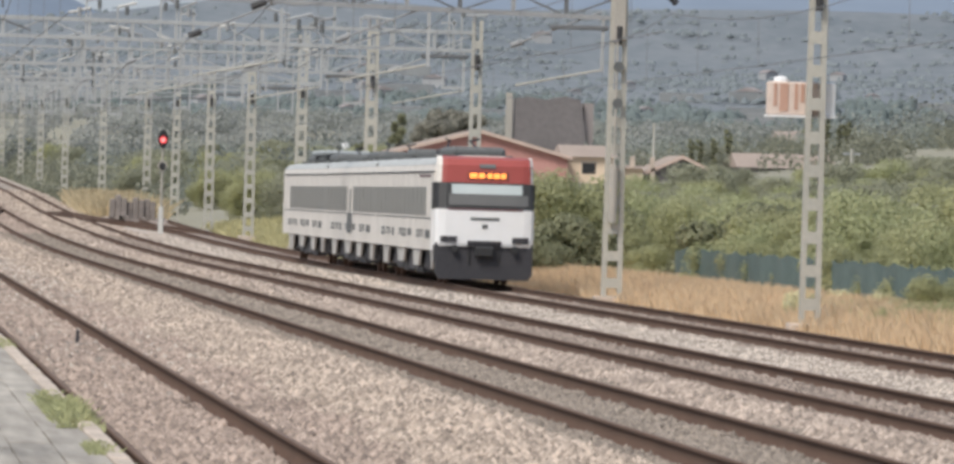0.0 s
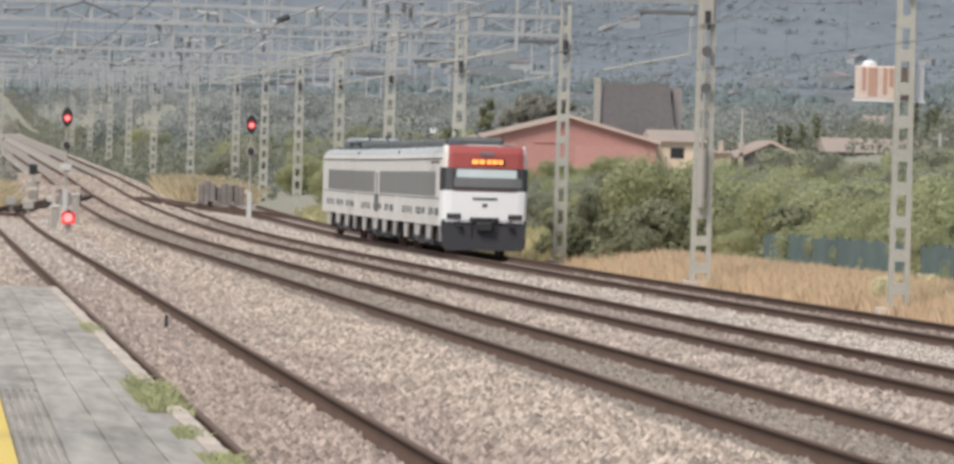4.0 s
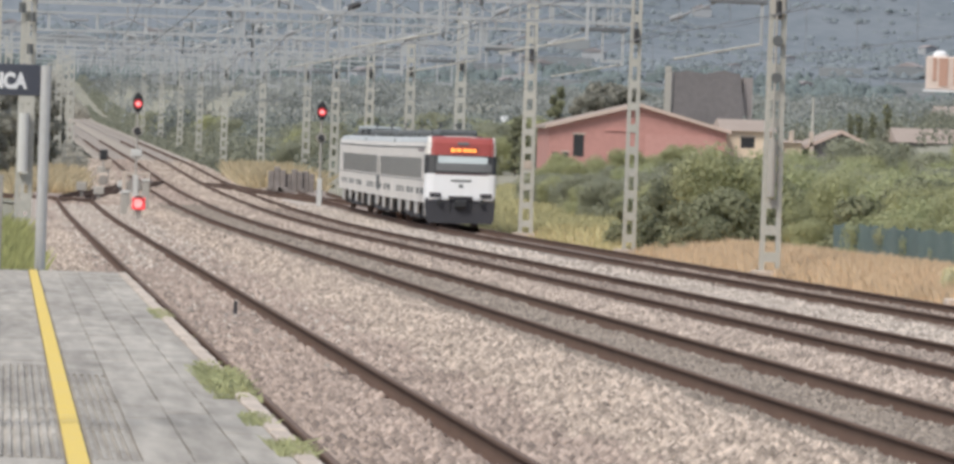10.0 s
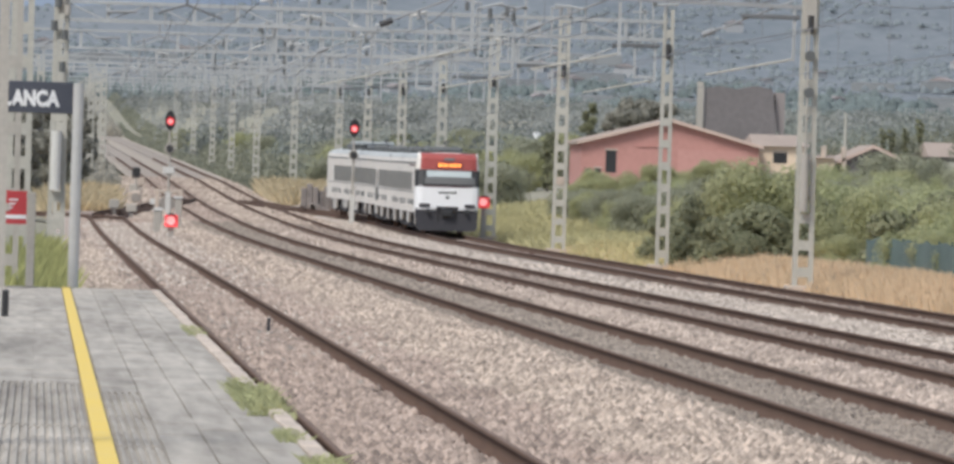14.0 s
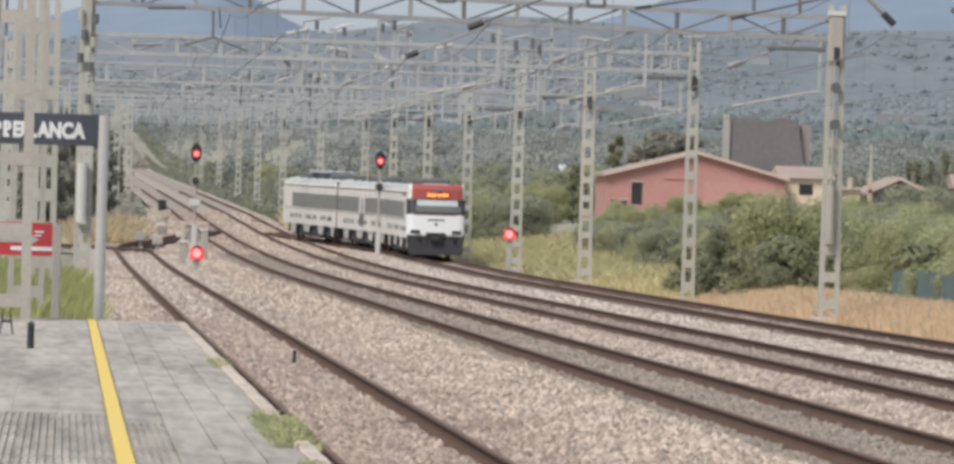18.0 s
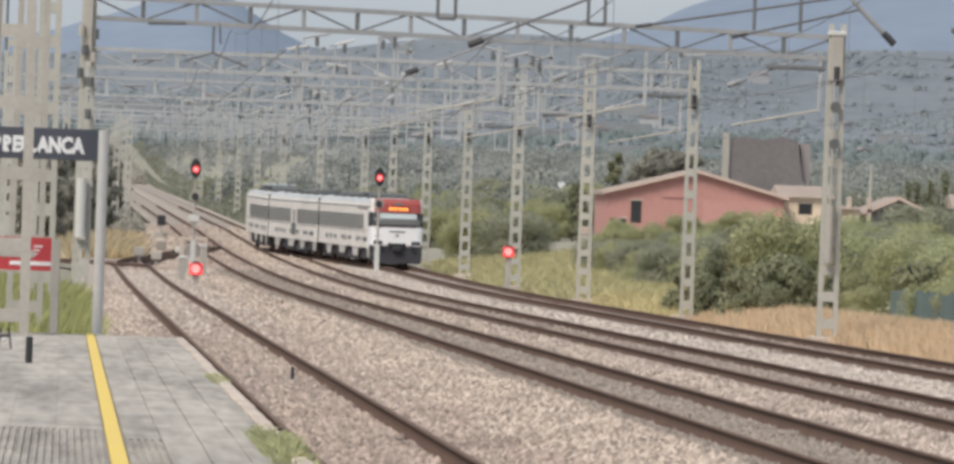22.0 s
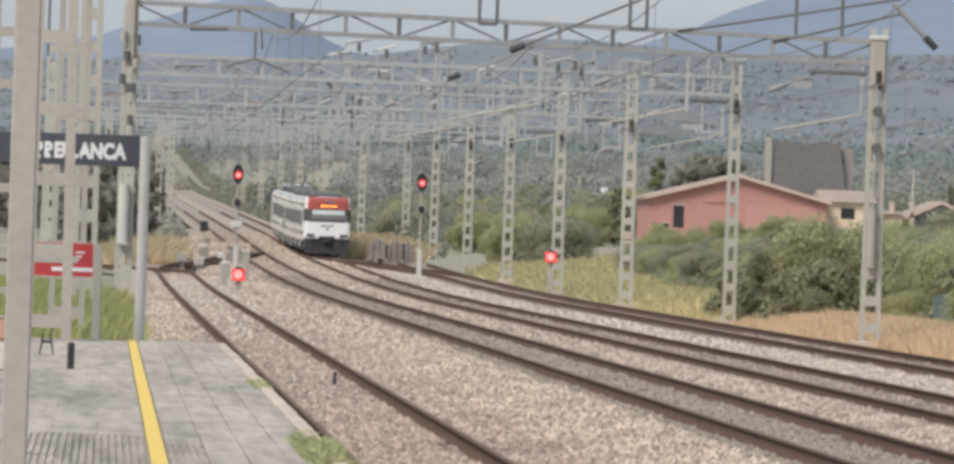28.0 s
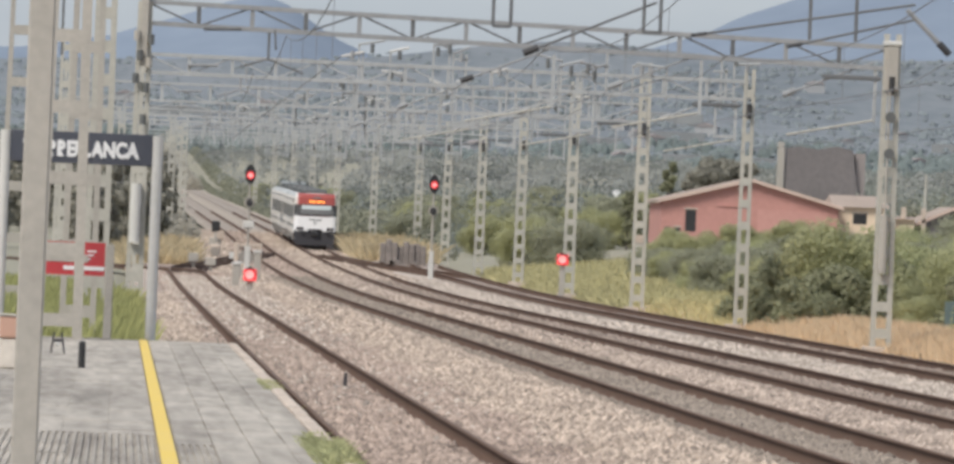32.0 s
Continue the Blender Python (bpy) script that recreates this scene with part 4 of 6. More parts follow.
lettering.matrix_basis = pose(-0.61, -0.04, 2.8, 90, 0, 0)
tagged(lettering, "white capital letters")

# red notice
notice = thing("notice_board", "red notice panel with white bars on pale steel posts", "sign", (0, 118.4, TOP))
for x in (-0.09, -1.32):
    part("post", block(bmesh.new(), x - 0.065, x + 0.065, -0.05, 0.05, 0, 1.45, 0.01), M_zinc, notice, "pale steel post")
pan = panel("red_panel", -1.26, -0.165, 0, 0.96, 1.47, M_signred, notice, "red panel", 0.02)
panel("white_bar", -1.2, -0.42, -0.024, 1.16, 1.27, M_zinc, pan, "white writing bar", 0.004)
panel("white_bar", -0.8, -0.17, -0.024, 1.04, 1.1, M_letter, pan, "white writing bar", 0.004)
for i in range(3):
    panel("white_bar", -0.44, -0.3 - 0.04 * i, -0.024, 1.32 - i * 0.06, 1.345 - i * 0.06, M_letter, pan, "white writing bar", 0.004)

hoop = thing("ground_bracket", "small dark metal bracket with a pale cap on the platform", "bracket", (-0.73, 103.5, TOP))
for k in (-1, 1):
    part("leg", flat(bmesh.new(), (k * 0.09, 0, 0), (k * 0.05, 0, 0.28), 0.025, 0.03), M_under, hoop)
part("crossbar", block(bmesh.new(), -0.06, 0.06, -0.015, 0.015, 0.15, 0.19), M_under, hoop)
part("cap", ball(bmesh.new(), (0, -0.02, 0.12), 0.03), M_postpale, hoop, "pale round cap")

bol = thing("bollard", "short black bollard on the platform", "bollard", (-0.36, 93.7, TOP))
part("shaft", bar(bmesh.new(), (0, 0, 0), (0, 0, 0.3), 0.045, 12), M_black, bol)
part("cap", ball(bmesh.new(), (0, 0, 0.3), 0.047, 1, 1, 0.6), M_black, bol)

post = thing("lamp_column", "pale grey square steel column on the platform", "post", (-0.535, 50, TOP))
part("column", block(bmesh.new(), -0.085, 0.085, -0.085, 0.085, 0.02, 7.0, 0.012), M_zinc, post)
part("foot_plate", block(bmesh.new(), -0.16, 0.16, -0.16, 0.16, -0.012, 0.03, 0.006), M_zinc, post)

bin_ = thing("platform_box", "salmon orange box on a pale stand at the platform's rear", "box", (-1.22, 91.4, TOP))
part("stand", block(bmesh.new(), -0.11, 0.11, -0.1, 0.1, 0, 0.36, 0.02), M_strip, bin_, "pale concrete stand")
part("case", block(bmesh.new(), -0.12, 0.12, -0.12, 0.12, 0.36, 0.62, 0.02), M_orange, bin_, "salmon orange case")
part("lid", block(bmesh.new(), -0.13, 0.13, -0.13, 0.13, 0.62, 0.65, 0.01), M_zinc, bin_)

stub = thing("track_marker", "small dark marker peg between the rails", "marker", (3.93, 129, -0.18))
part("peg", block(bmesh.new(), -0.03, 0.03, -0.03, 0.03, 0, 0.28, 0.006), M_under, stub)
part("peg_base", block(bmesh.new(), -0.2, 0.2, -0.06, 0.06, 0, 0.06, 0.01), M_sleeper, stub)

# ---------------------------------------------------------------- overhead line
def ladder(parent, x, z0, z1, width=0.5, material=None, step=0.76, thick=0.135, tie=0.14):
    """A mast of two steel channels tied by flat plates, in the space of its thing."""
    material = material or M_zincfar
    for s in (-1, 1):
        bm = bmesh.new()
        lo, hi = width / 2, width / 2 * 0.72
        flat(bm, (x + s * lo, 0, z0), (x + s * hi, 0, z1), thick, 0.2)
        part("channel", bm, material, parent)
    n = int((z1 - z0) / step)
    for i in range(n + 1):
        z = z0 + 0.3 + i * step
        if z > z1 - 0.1:
            break
        k = (z - z0) / (z1 - z0)
        h = width / 2 * (1 - 0.28 * k)
        bm = block(bmesh.new(), x - h - 0.04, x + h + 0.04, -0.105, -0.09, z - tie, z + tie)
        part("tie_plate", bm, material, parent)


def portal(y, x0, x1, top, label, weight=False, beam=True, near=False):
    p = thing("catenary_portal", label, "gantry", (0, y, 0), group="gantries over the tracks")
    zl, zr = float(land(x0, y)) - 0.1, float(land(x1, y)) - 0.1
    ladder(p, x0, zl, up(y) + top, 0.38 if y == 216 else (0.28 if y == 265 else 0.46))
    ladder(p, x1, zr, up(y) + top, {174: 0.37, 265: 0.35}.get(y, 0.46), thick=0.12 if y in (174, 265) else 0.14)
    z = up(y)
    rj = random.Random(int(y))
    tilt = 0.4 if y == 216 else 0.12 * rj.uniform(-1, 1)
    lo, hi = (8.55, 9.15) if y == 174 else (7.65 + 0.1 * rj.uniform(-1, 1), 8.3 + 0.08 * rj.uniform(-1, 1))
    # gantries past 220 m get the paler steel that imitates haze
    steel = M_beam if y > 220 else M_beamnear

    def level(x, zz):
        return z + zz + tilt * (x1 - x) / (x1 - x0)
    if beam:
        for zz in ((lo, hi) if y < 560 else (8.0,)):
            bm = bmesh.new()
            flat(bm, (x0, 0, level(x0, zz)), (x1, 0, level(x1, zz)), 0.13 if y < 280 else (0.095 if y < 420 else 0.07), 0.14)
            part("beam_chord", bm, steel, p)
        n = 14 if y < 300 else 9 + rj.randint(0, 4)
        for i in range(n):
            a, b = x0 + (x1 - x0) * i / n, x0 + (x1 - x0) * (i + 1) / n
            bm = bmesh.new()
            flat(bm, (a, 0, level(a, lo)), (a, 0, level(a, hi)), 0.12, 0.08)
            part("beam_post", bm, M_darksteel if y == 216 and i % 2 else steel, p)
            if near:
                bm = bmesh.new()
                flat(bm, (a, 0, level(a, lo if i % 2 else hi)), (b, 0, level(b, hi if i % 2 else lo)), 0.055, 0.05)
                part("beam_brace", bm, M_darksteel if y == 216 else steel, p)
    part("bracket_arm", block(bmesh.new(), x1 - 1.95, x1 - 0.3, -0.09, 0.09, z + 7.37, z + 7.5, 0.02), M_darksteel, p, "dark cross bracket")
    part("mast_insulator", bar(bmesh.new(), (x1, -0.2, z + 7.0), (x1, -0.2, z + 7.5), 0.09, 8), M_ceramic, p)
    if weight:
        for x in (x0, x1):
            part("counterweight_tube", bar(bmesh.new(), (x - 0.05, -0.25, z + 1.95), (x - 0.05, -0.25, z + 3.6), 0.12 if x > 5 else 0.15, 12), M_zinc if x > 5 else M_postpale, p, "pale counterweight tube")
    if y < 420:
        part("mast_foot", block(bmesh.new(), x1 - 0.5, x1 + 0.4, -0.4, 0.4, zr - 0.2, up(y) - 0.12, 0.03), M_coping, p, "pale concrete mast foot")
    if weight:
        part("tension_housing", block(bmesh.new(), x1 - 0.2, x1 + 0.2, -0.22, 0.2, z + 7.08, z + 8.36, 0.04), M_zinc, p, "pale tension housing")
        part("mast_cap", block(bmesh.new(), x1 - 0.26, x1 + 0.26, -0.24, 0.22, z + 8.36, z + 8.5, 0.03), M_postpale, p, "pale mast cap")
        part("balance_rod", bar(bmesh.new(), (x1 - 0.05, -0.26, z + 3.6), (x1 - 0.05, -0.26, z + 7.1), 0.035, 6), M_zinc, p)
        for k in (6.36, 5.32):
            part("pulley", bar(bmesh.new(), (x1, -0.3, z + k), (x1, -0.22, z + k), 0.15, 16), M_roof, p, "dark grey tension pulley")
    if y == 318:
        part("mast_plate", block(bmesh.new(), x1 - 0.16, x1 + 0.16, -0.14, -0.11, 2.58, 2.9), M_coping, p, "small pale mast plate")
    # arms that hold the wires
    if y == 174:
        for a, b in ((8.3, 8.7), (11.72, 12.1), (15.5, 15.5), (16.55, 16.55)):
            for u in sorted({a, b}):
                part("drop_post", flat(bmesh.new(), (u, 0, 7.28), (u, 0, level(u, lo)), 0.075, 0.08), M_darksteel, p)
            if a != b:
                part("drop_tie", block(bmesh.new(), a, b, -0.04, 0.04, 7.24, 7.31), M_darksteel, p)
        part("drop_post", flat(bmesh.new(), (-1.42, 0, 6.2), (-1.42, 0, level(-0.45, lo)), 0.06, 0.08), M_darksteel, p)
        part("cross_tie", block(bmesh.new(), -2.5, -1.1, -0.04, 0.04, 6.62, 6.69), M_darksteel, p)
        part("beam_end", flat(bmesh.new(), (-2.6, 0, level(-0.45, lo)), (x0, 0, level(-0.45, lo)), 0.11, 0.12), steel, p)
        for (ax, az), (bx, bz) in (((12.0, 7.97), (9.35, 6.83)), ((17.88, 8.17), (13.16, 7.32)), ((17.89, 7.83), (15.34, 7.18)), ((17.7, 8.05), (18.45, 7.32))):
            last = bx == 18.45
            part("support_arm", bar(bmesh.new(), (ax, 0, az), (bx, 0, bz), 0.06 if last else 0.03, 6), M_beamnear if last else M_darksteel, p)
            d = Vector((bx - ax, 0, bz - az)).normalized()
            part("arm_insulator", bar(bmesh.new(), (bx, 0, bz), (bx + 0.36 * d.x, 0, bz + 0.36 * d.z), 0.04 if 13 < bx < 16 else 0.08, 8), M_ceramic, p, "dark ribbed insulator")
        return p
    if y == 216:
        part("mast_sleeve", block(bmesh.new(), x0 - 0.11, x0 + 0.11, -0.24, -0.12, 6.9, 9.4, 0.02), M_zinc, p, "pale narrow mast sleeve")
        for dx, k, m in ((-0.2, 7.75, M_zinc), (0.2, 7.65, M_roof), (-0.1, 7.2, M_roof), (0.16, 7.0, M_zinc), (-0.2, 6.55, M_roof), (0.1, 6.3, M_roof), (0.05, 5.4, M_roof)):
            part("mast_insulator", bar(bmesh.new(), (x0 + dx, -0.3, k - 0.14), (x0 + dx, -0.3, k + 0.14), 0.09, 8), m, p)
    if y < 400:
        # the platform track's own bracket
        dark = M_darksteel if y == 216 else M_beamnear
        bracket = part("bracket_post", flat(bmesh.new(), (XA + 0.4, 0, z + 7.2), (XA + 0.4, 0, level(XA, lo)), 0.07, 0.07), dark, p)
        for x, h in ((XA - 0.4, 7.0), (XA + 1.4, 6.88)):
            part("bracket_leg", bar(bmesh.new(), (XA + 0.4, 0, z + 7.25), (x, 0, z + h), 0.03, 6), dark, bracket)
        part("bracket_insulator", bar(bmesh.new(), (XA - 1.45, -0.1, z + 8.02), (XA - 0.4, -0.1, z + 8.05), 0.05, 8), dark, bracket)
        part("jumper", bar(bmesh.new(), (XA + 0.56, -0.05, z + 8.1), (XA + 0.6, -0.05, z + 7.5), 0.03, 6), dark, bracket)
    for x in ((XB, XC) if y > 400 else (XB, XC, XD)):
        if y > 620:
            break
        bm = bmesh.new()
        flat(bm, (x + 2.55, 0, z + 6.2), (x + 2.55, 0, z + lo), 0.09, 0.09)
        part("drop_post", bm, M_beam, p)
        if y > 216:
            bm = flat(bmesh.new(), (x + 1.85, 0, z + 6.35), (x + 1.85, 0, z + lo), 0.08, 0.08)
            part("drop_post", bm, steel, p)
            part("drop_tie", block(bmesh.new(), x + 1.8, x + 2.6, -0.05, 0.05, z + 6.3, z + 6.4), steel, p)
            u = x + 2.2 + rj.uniform(-1.2, 1.2)
            bm = flat(bmesh.new(), (u, 0, level(u, lo)), (u, 0, level(u, hi) + rj.uniform(0.35, 0.8)), 0.09, 0.08)
            part("feeder_post", bm, steel, p)
            part("feeder_arm", block(bmesh.new(), u - 0.45, u + 0.1, -0.04, 0.04, level(u, hi) + 0.28, level(u, hi) + 0.35), steel, p)
            for k in range(5):
                u = x + rj.uniform(-2.4, 2.6)
                e, h2 = rj.uniform(0.5, 1.1) * rj.choice((-1, 1)), level(u, hi) + rj.uniform(0.1, 0.9)
                hanger = part("hanger", flat(bmesh.new(), (u, 0, level(u, lo) - rj.uniform(0, 1.1)), (u, 0, h2), 0.07, 0.07), steel, p)
                part("cross_tube", bar(bmesh.new(), (u, -0.06, h2 - 0.05), (u + e, -0.06, h2 + rj.uniform(-0.25, 0.35)), 0.045, 6), rj.choice((steel, M_beamnear, M_postpale)), hanger)
                part("hanger_insulator", bar(bmesh.new(), (u + e * 0.5, -0.07, h2 - 0.32), (u + e * 0.5, -0.07, h2 - 0.02), 0.07, 8), rj.choice((M_roof, M_beamnear)), hanger)
        part("support_arm", bar(bmesh.new(), (x + 2.5, 0, z + 7.9), (x + 0.25, 0, z + 6.98), 0.03, 6), steel, p)
        part("arm_insulator", bar(bmesh.new(), (x + 0.3, 0, z + 7.0), (x - 0.05, 0, z + 6.86), 0.085 if y < 300 else 0.06, 8), M_ceramic if x == XB and y == 216 else M_beamnear, p, "dark ribbed insulator")
        if y < 300:
            part("steady_arm", bar(bmesh.new(), (x + 2.5, 0, z + 6.25), (x + 0.1, 0, z + 5.75), 0.03, 6), M_zincfar, p)
    return p


PORTALS = [(174, -0.45, 21.95, 9.6), (216, 0.53, 21.6, 8.7), (265, 0.74, 21.6, 8.7), (318, -2.4, 21.6, 10.0), (367, -2.6, 21.6, 10.0),
           (413, -3.0, 21.6, 9.0), (459, -2.0, 21.6, 9.0), (507, 0.0, 21.6, 9.0), (555, 1.5, 21.6, 9.0), (604, 4.0, 20, 9.0), (655, 5.4, 18.5, 9.0),
           (720, 5.4, 18, 9.0), (800, 5.4, 18, 9.0), (900, 5.4, 18, 9.0), (1020, 5.4, 18, 9.0)]
for i, (y, x0, x1, top) in enumerate(PORTALS):
    portal(y, x0, x1, top, "pale steel lattice gantry that carries the overhead wires" if y < 300 else "weathered steel gantry paled for haze, with hanging arms over the tracks", y in (216,), True, y < 420)


def wires(x, y0, label):
    w = thing("overhead_wire", label, "overhead wire", kind="structure")
    ys = [y for y, *_ in PORTALS if y >= y0]
    ys = [y0 - 45] + ys
    cont, mess = bmesh.new(), bmesh.new()
    for a, b in zip(ys, ys[1:]):
        bar(cont, (x, a, up(a) + 5.4), (x, b, up(b) + 5.4), 0.01, 5)
        pts = [(x, a + (b - a) * k / 8, up(a + (b - a) * k / 8) + 6.85 - 0.5 * (1 - (2 * k / 8 - 1) ** 2)) for k in range(9)]
        for p, q in zip(pts, pts[1:]):
            bar(mess, p, q, 0.011, 5)
        for p in pts[1:-1:2]:
            part("dropper", bar(bmesh.new(), p, (x, p[1], up(p[1]) + 5.4), 0.008, 4), M_wire, w)
    part("contact_wire", cont, M_wire, w)
    part("messenger_wire", mess, M_wire, w)


for x, y0 in ((XA, 174), (XB, 174), (XC, 174), (XD, 174)):
    wires(x, y0, "dark overhead contact wire with droppers")
# lattice masts at the platform's end
for y, x, w, base in ((117.0, -0.84, 0.6, 0.64), (126, -0.59, 0.52, -0.4), (160, -2.15, 0.5, -0.4)):
    q = thing("lattice_mast", "pale steel ladder mast behind the platform's end", "mast", (x, y, 0), group="masts by the platform")
    ladder(q, 0, base, 9.5, w, M_zinc, 1.08, 0.15 if y < 120 else 0.1, 0.1)

# box on the near mast
box = thing("equipment_cabinet", "salmon and white equipment box fixed to a mast", "cabinet", (21.5, 174.5, 4.62))
part("cabinet_shell", block(bmesh.new(), -0.63, 0.56, -0.35, 0.02, 0, 0.76, 0.03), M_shell, box, "cream and pink metal shell")
part("side_cabinet", block(bmesh.new(), 0.62, 0.93, -0.33, 0.02, 0, 0.76, 0.03), M_letter, box, "white side cabinet")
for a, b, h0 in ((-0.5, -0.42, 0.2), (-0.36, -0.16, 0.08), (-0.02, 0.06, 0.12), (0.12, 0.2, 0.3), (0.26, 0.3, 0.15)):
    part("door_panel", block(bmesh.new(), a, b, -0.365, -0.35, h0, 0.72), M_orange, box, "salmon door panel")
part("ledge", block(bmesh.new(), -0.67, 0.95, -0.4, 0.03, -0.05, 0.0), M_letter, box)
part("hood", ball(bmesh.new(), (-0.32, -0.16, 0.78), 0.15, 1.2, 0.8, 0.8), M_letter, box, "white domed cover")


# ---------------------------------------------------------------- signals
def signal(x, y, lamp_z, foot, label, tall=True, box=True):
    s = thing("railway_signal", label, "signal", (x, y, foot), group="signals at red")
    h = lamp_z - foot
    part("pole", bar(bmesh.new(), (0, 0, -0.3), (0, 0, h), 0.06 if tall else 0.1, 10), M_zinc, s, "pale steel pole")
    heads = ((h - 0.05, 0.28, 0.27),) if not tall else ((h, 0.5, 0.27), (h - 1.45, 0.2, 0.18))
    for i, (z, hh, ww) in enumerate(heads):
        bm = outline(bmesh.new(), [(ww * math.cos(a) * 1.0, z + hh * math.sin(a)) for a in (2 * math.pi * k / 16 for k in range(16))], -0.16, -0.08)
        head = part("signal_head", bm, M_black, s, "black oval head")
        if i == 0:
            part("red_lens", bar(bmesh.new(), (0, -0.26, z - 0.04), (0, -0.155, z - 0.04), 0.2, 16) if tall else block(bmesh.new(), -0.28, 0.28, -0.26, -0.155, z - 0.3, z + 0.2, 0.05), M_redlamp, head, "glowing red lens")
            part("lens_core", bar(bmesh.new(), (0, -0.268, z - 0.05), (0, -0.255, z - 0.05), 0.12, 12) if tall else bar(bmesh.new(), (-0.03, -0.268, z - 0.03), (-0.03, -0.255, z - 0.03), 0.19, 10), M_lampcore, head, "bright lens centre")
            rr = 0.26 if tall else 0.27
            arc = [math.pi * k / 10 for k in range(11)]
            pts = [(rr * math.cos(q), z - 0.04 + rr * math.sin(q)) for q in arc] + [((rr - 0.02) * math.cos(q), z - 0.04 + (rr - 0.02) * math.sin(q)) for q in arc[::-1]]
            bm = outline(bmesh.new(), pts, -0.42, -0.155)
            part("visor", bm, M_black, head)
        else:
            part("backing_ring", bar(bmesh.new(), (0, -0.09, z), (0, -0.07, z), 0.27, 16), M_zinc, head, "pale round backing")
            part("dark_lens", bar(bmesh.new(), (0, -0.2, z), (0, -0.155, z), 0.12, 12), M_ceramic, head)
    if tall:
        if box:
            part("relay_box", block(bmesh.new(), -0.28, 0.28, -0.15, 0.15, h - 2.75, h - 2.4, 0.03), M_postpale, s, "white relay box")
        part("pedestal", block(bmesh.new(), -0.13, 0.13, -0.13, 0.13, -0.2, 1.5, 0.02), M_postpale, s, "white pedestal")
        for k in range(8):
            part("rung", bar(bmesh.new(), (-0.2, 0.1, 0.6 + 0.45 * k), (0.2, 0.1, 0.6 + 0.45 * k), 0.02, 5), M_zinc, s)
    else:
        part("pedestal", block(bmesh.new(), -0.12, 0.12, -0.1, 0.1, -0.3, h - 0.3, 0.02), M_zinc, s, "pale pedestal")


signal(6.7, 395, 5.3, 0.1, "tall signal with a glowing red lamp and black heads")
signal(16.85, 412, 5.32, 0.2, "tall signal with a glowing red lamp and black heads", True, False)
signal(5.55, 318, 0.68, -0.15, "low shunting signal with a glowing red lamp", False)
signal(20.95, 361, 1.75, -0.2, "low signal on a pale post with a glowing red lamp", False)
for x, y, h in ((5.3, 340, 1.0), (6.4, 350, 1.5), (5.9, 372, 0.8), (7.3, 430, 1.1)):
    q = thing("trackside_box", "pale grey trackside relay post", "relay box", (x, y, up(y) - 0.2))
    part("post", block(bmesh.new(), -0.15, 0.15, -0.12, 0.12, 0, h, 0.02), M_zinc, q)
    part("lid", block(bmesh.new(), -0.2, 0.2, -0.16, 0.16, h, h + 0.12, 0.02), M_postpale, q)
q = thing("rear_signal", "black back of a signal on a short post", "signal", (6.05, 475, up(475) - 0.3))
part("pole", bar(bmesh.new(), (0, 0, 0), (0, 0, 1.9), 0.07, 8), M_zinc, q)
part("pedestal", block(bmesh.new(), -0.34, 0.34, -0.2, 0.2, 0.05, 0.95, 0.1), M_coping, q, "pale concrete pedestal")
part("cable_ring", bar(bmesh.new(), (0.0, -0.26, 0.5), (0.0, -0.2, 0.5), 0.3, 16), M_concrete, q, "grey ring of cable")
part("signal_head", block(bmesh.new(), -0.25, 0.25, -0.1, 0.1, 1.75, 2.4, 0.05), M_black, q)
q = thing("buffer_stop", "weathered brown buffer stop of timbers and rubble ending the loop track", "buffer stop", (18.15, 482, up(482) - 0.3))
rb = random.Random(9)
for x in np.arange(-1.65, 1.2, 0.36):
    part("timber", block(bmesh.new(), x, x + 0.35, -0.5 + rb.uniform(-0.15, 0.1), 0.5, 0, 1.5 + rb.uniform(-0.3, 0.22), 0.05), M_rubble, q, "weathered brown upright timber")
for _ in range(16):
    x, w = rb.uniform(-1.8, 1.6), rb.uniform(0.2, 0.5)
    part("broken_block", block(bmesh.new(), x, x + w, -1.0, -0.55, -0.1, rb.uniform(0.1, 0.45), 0.05), M_rubble, q, "grey brown broken block")




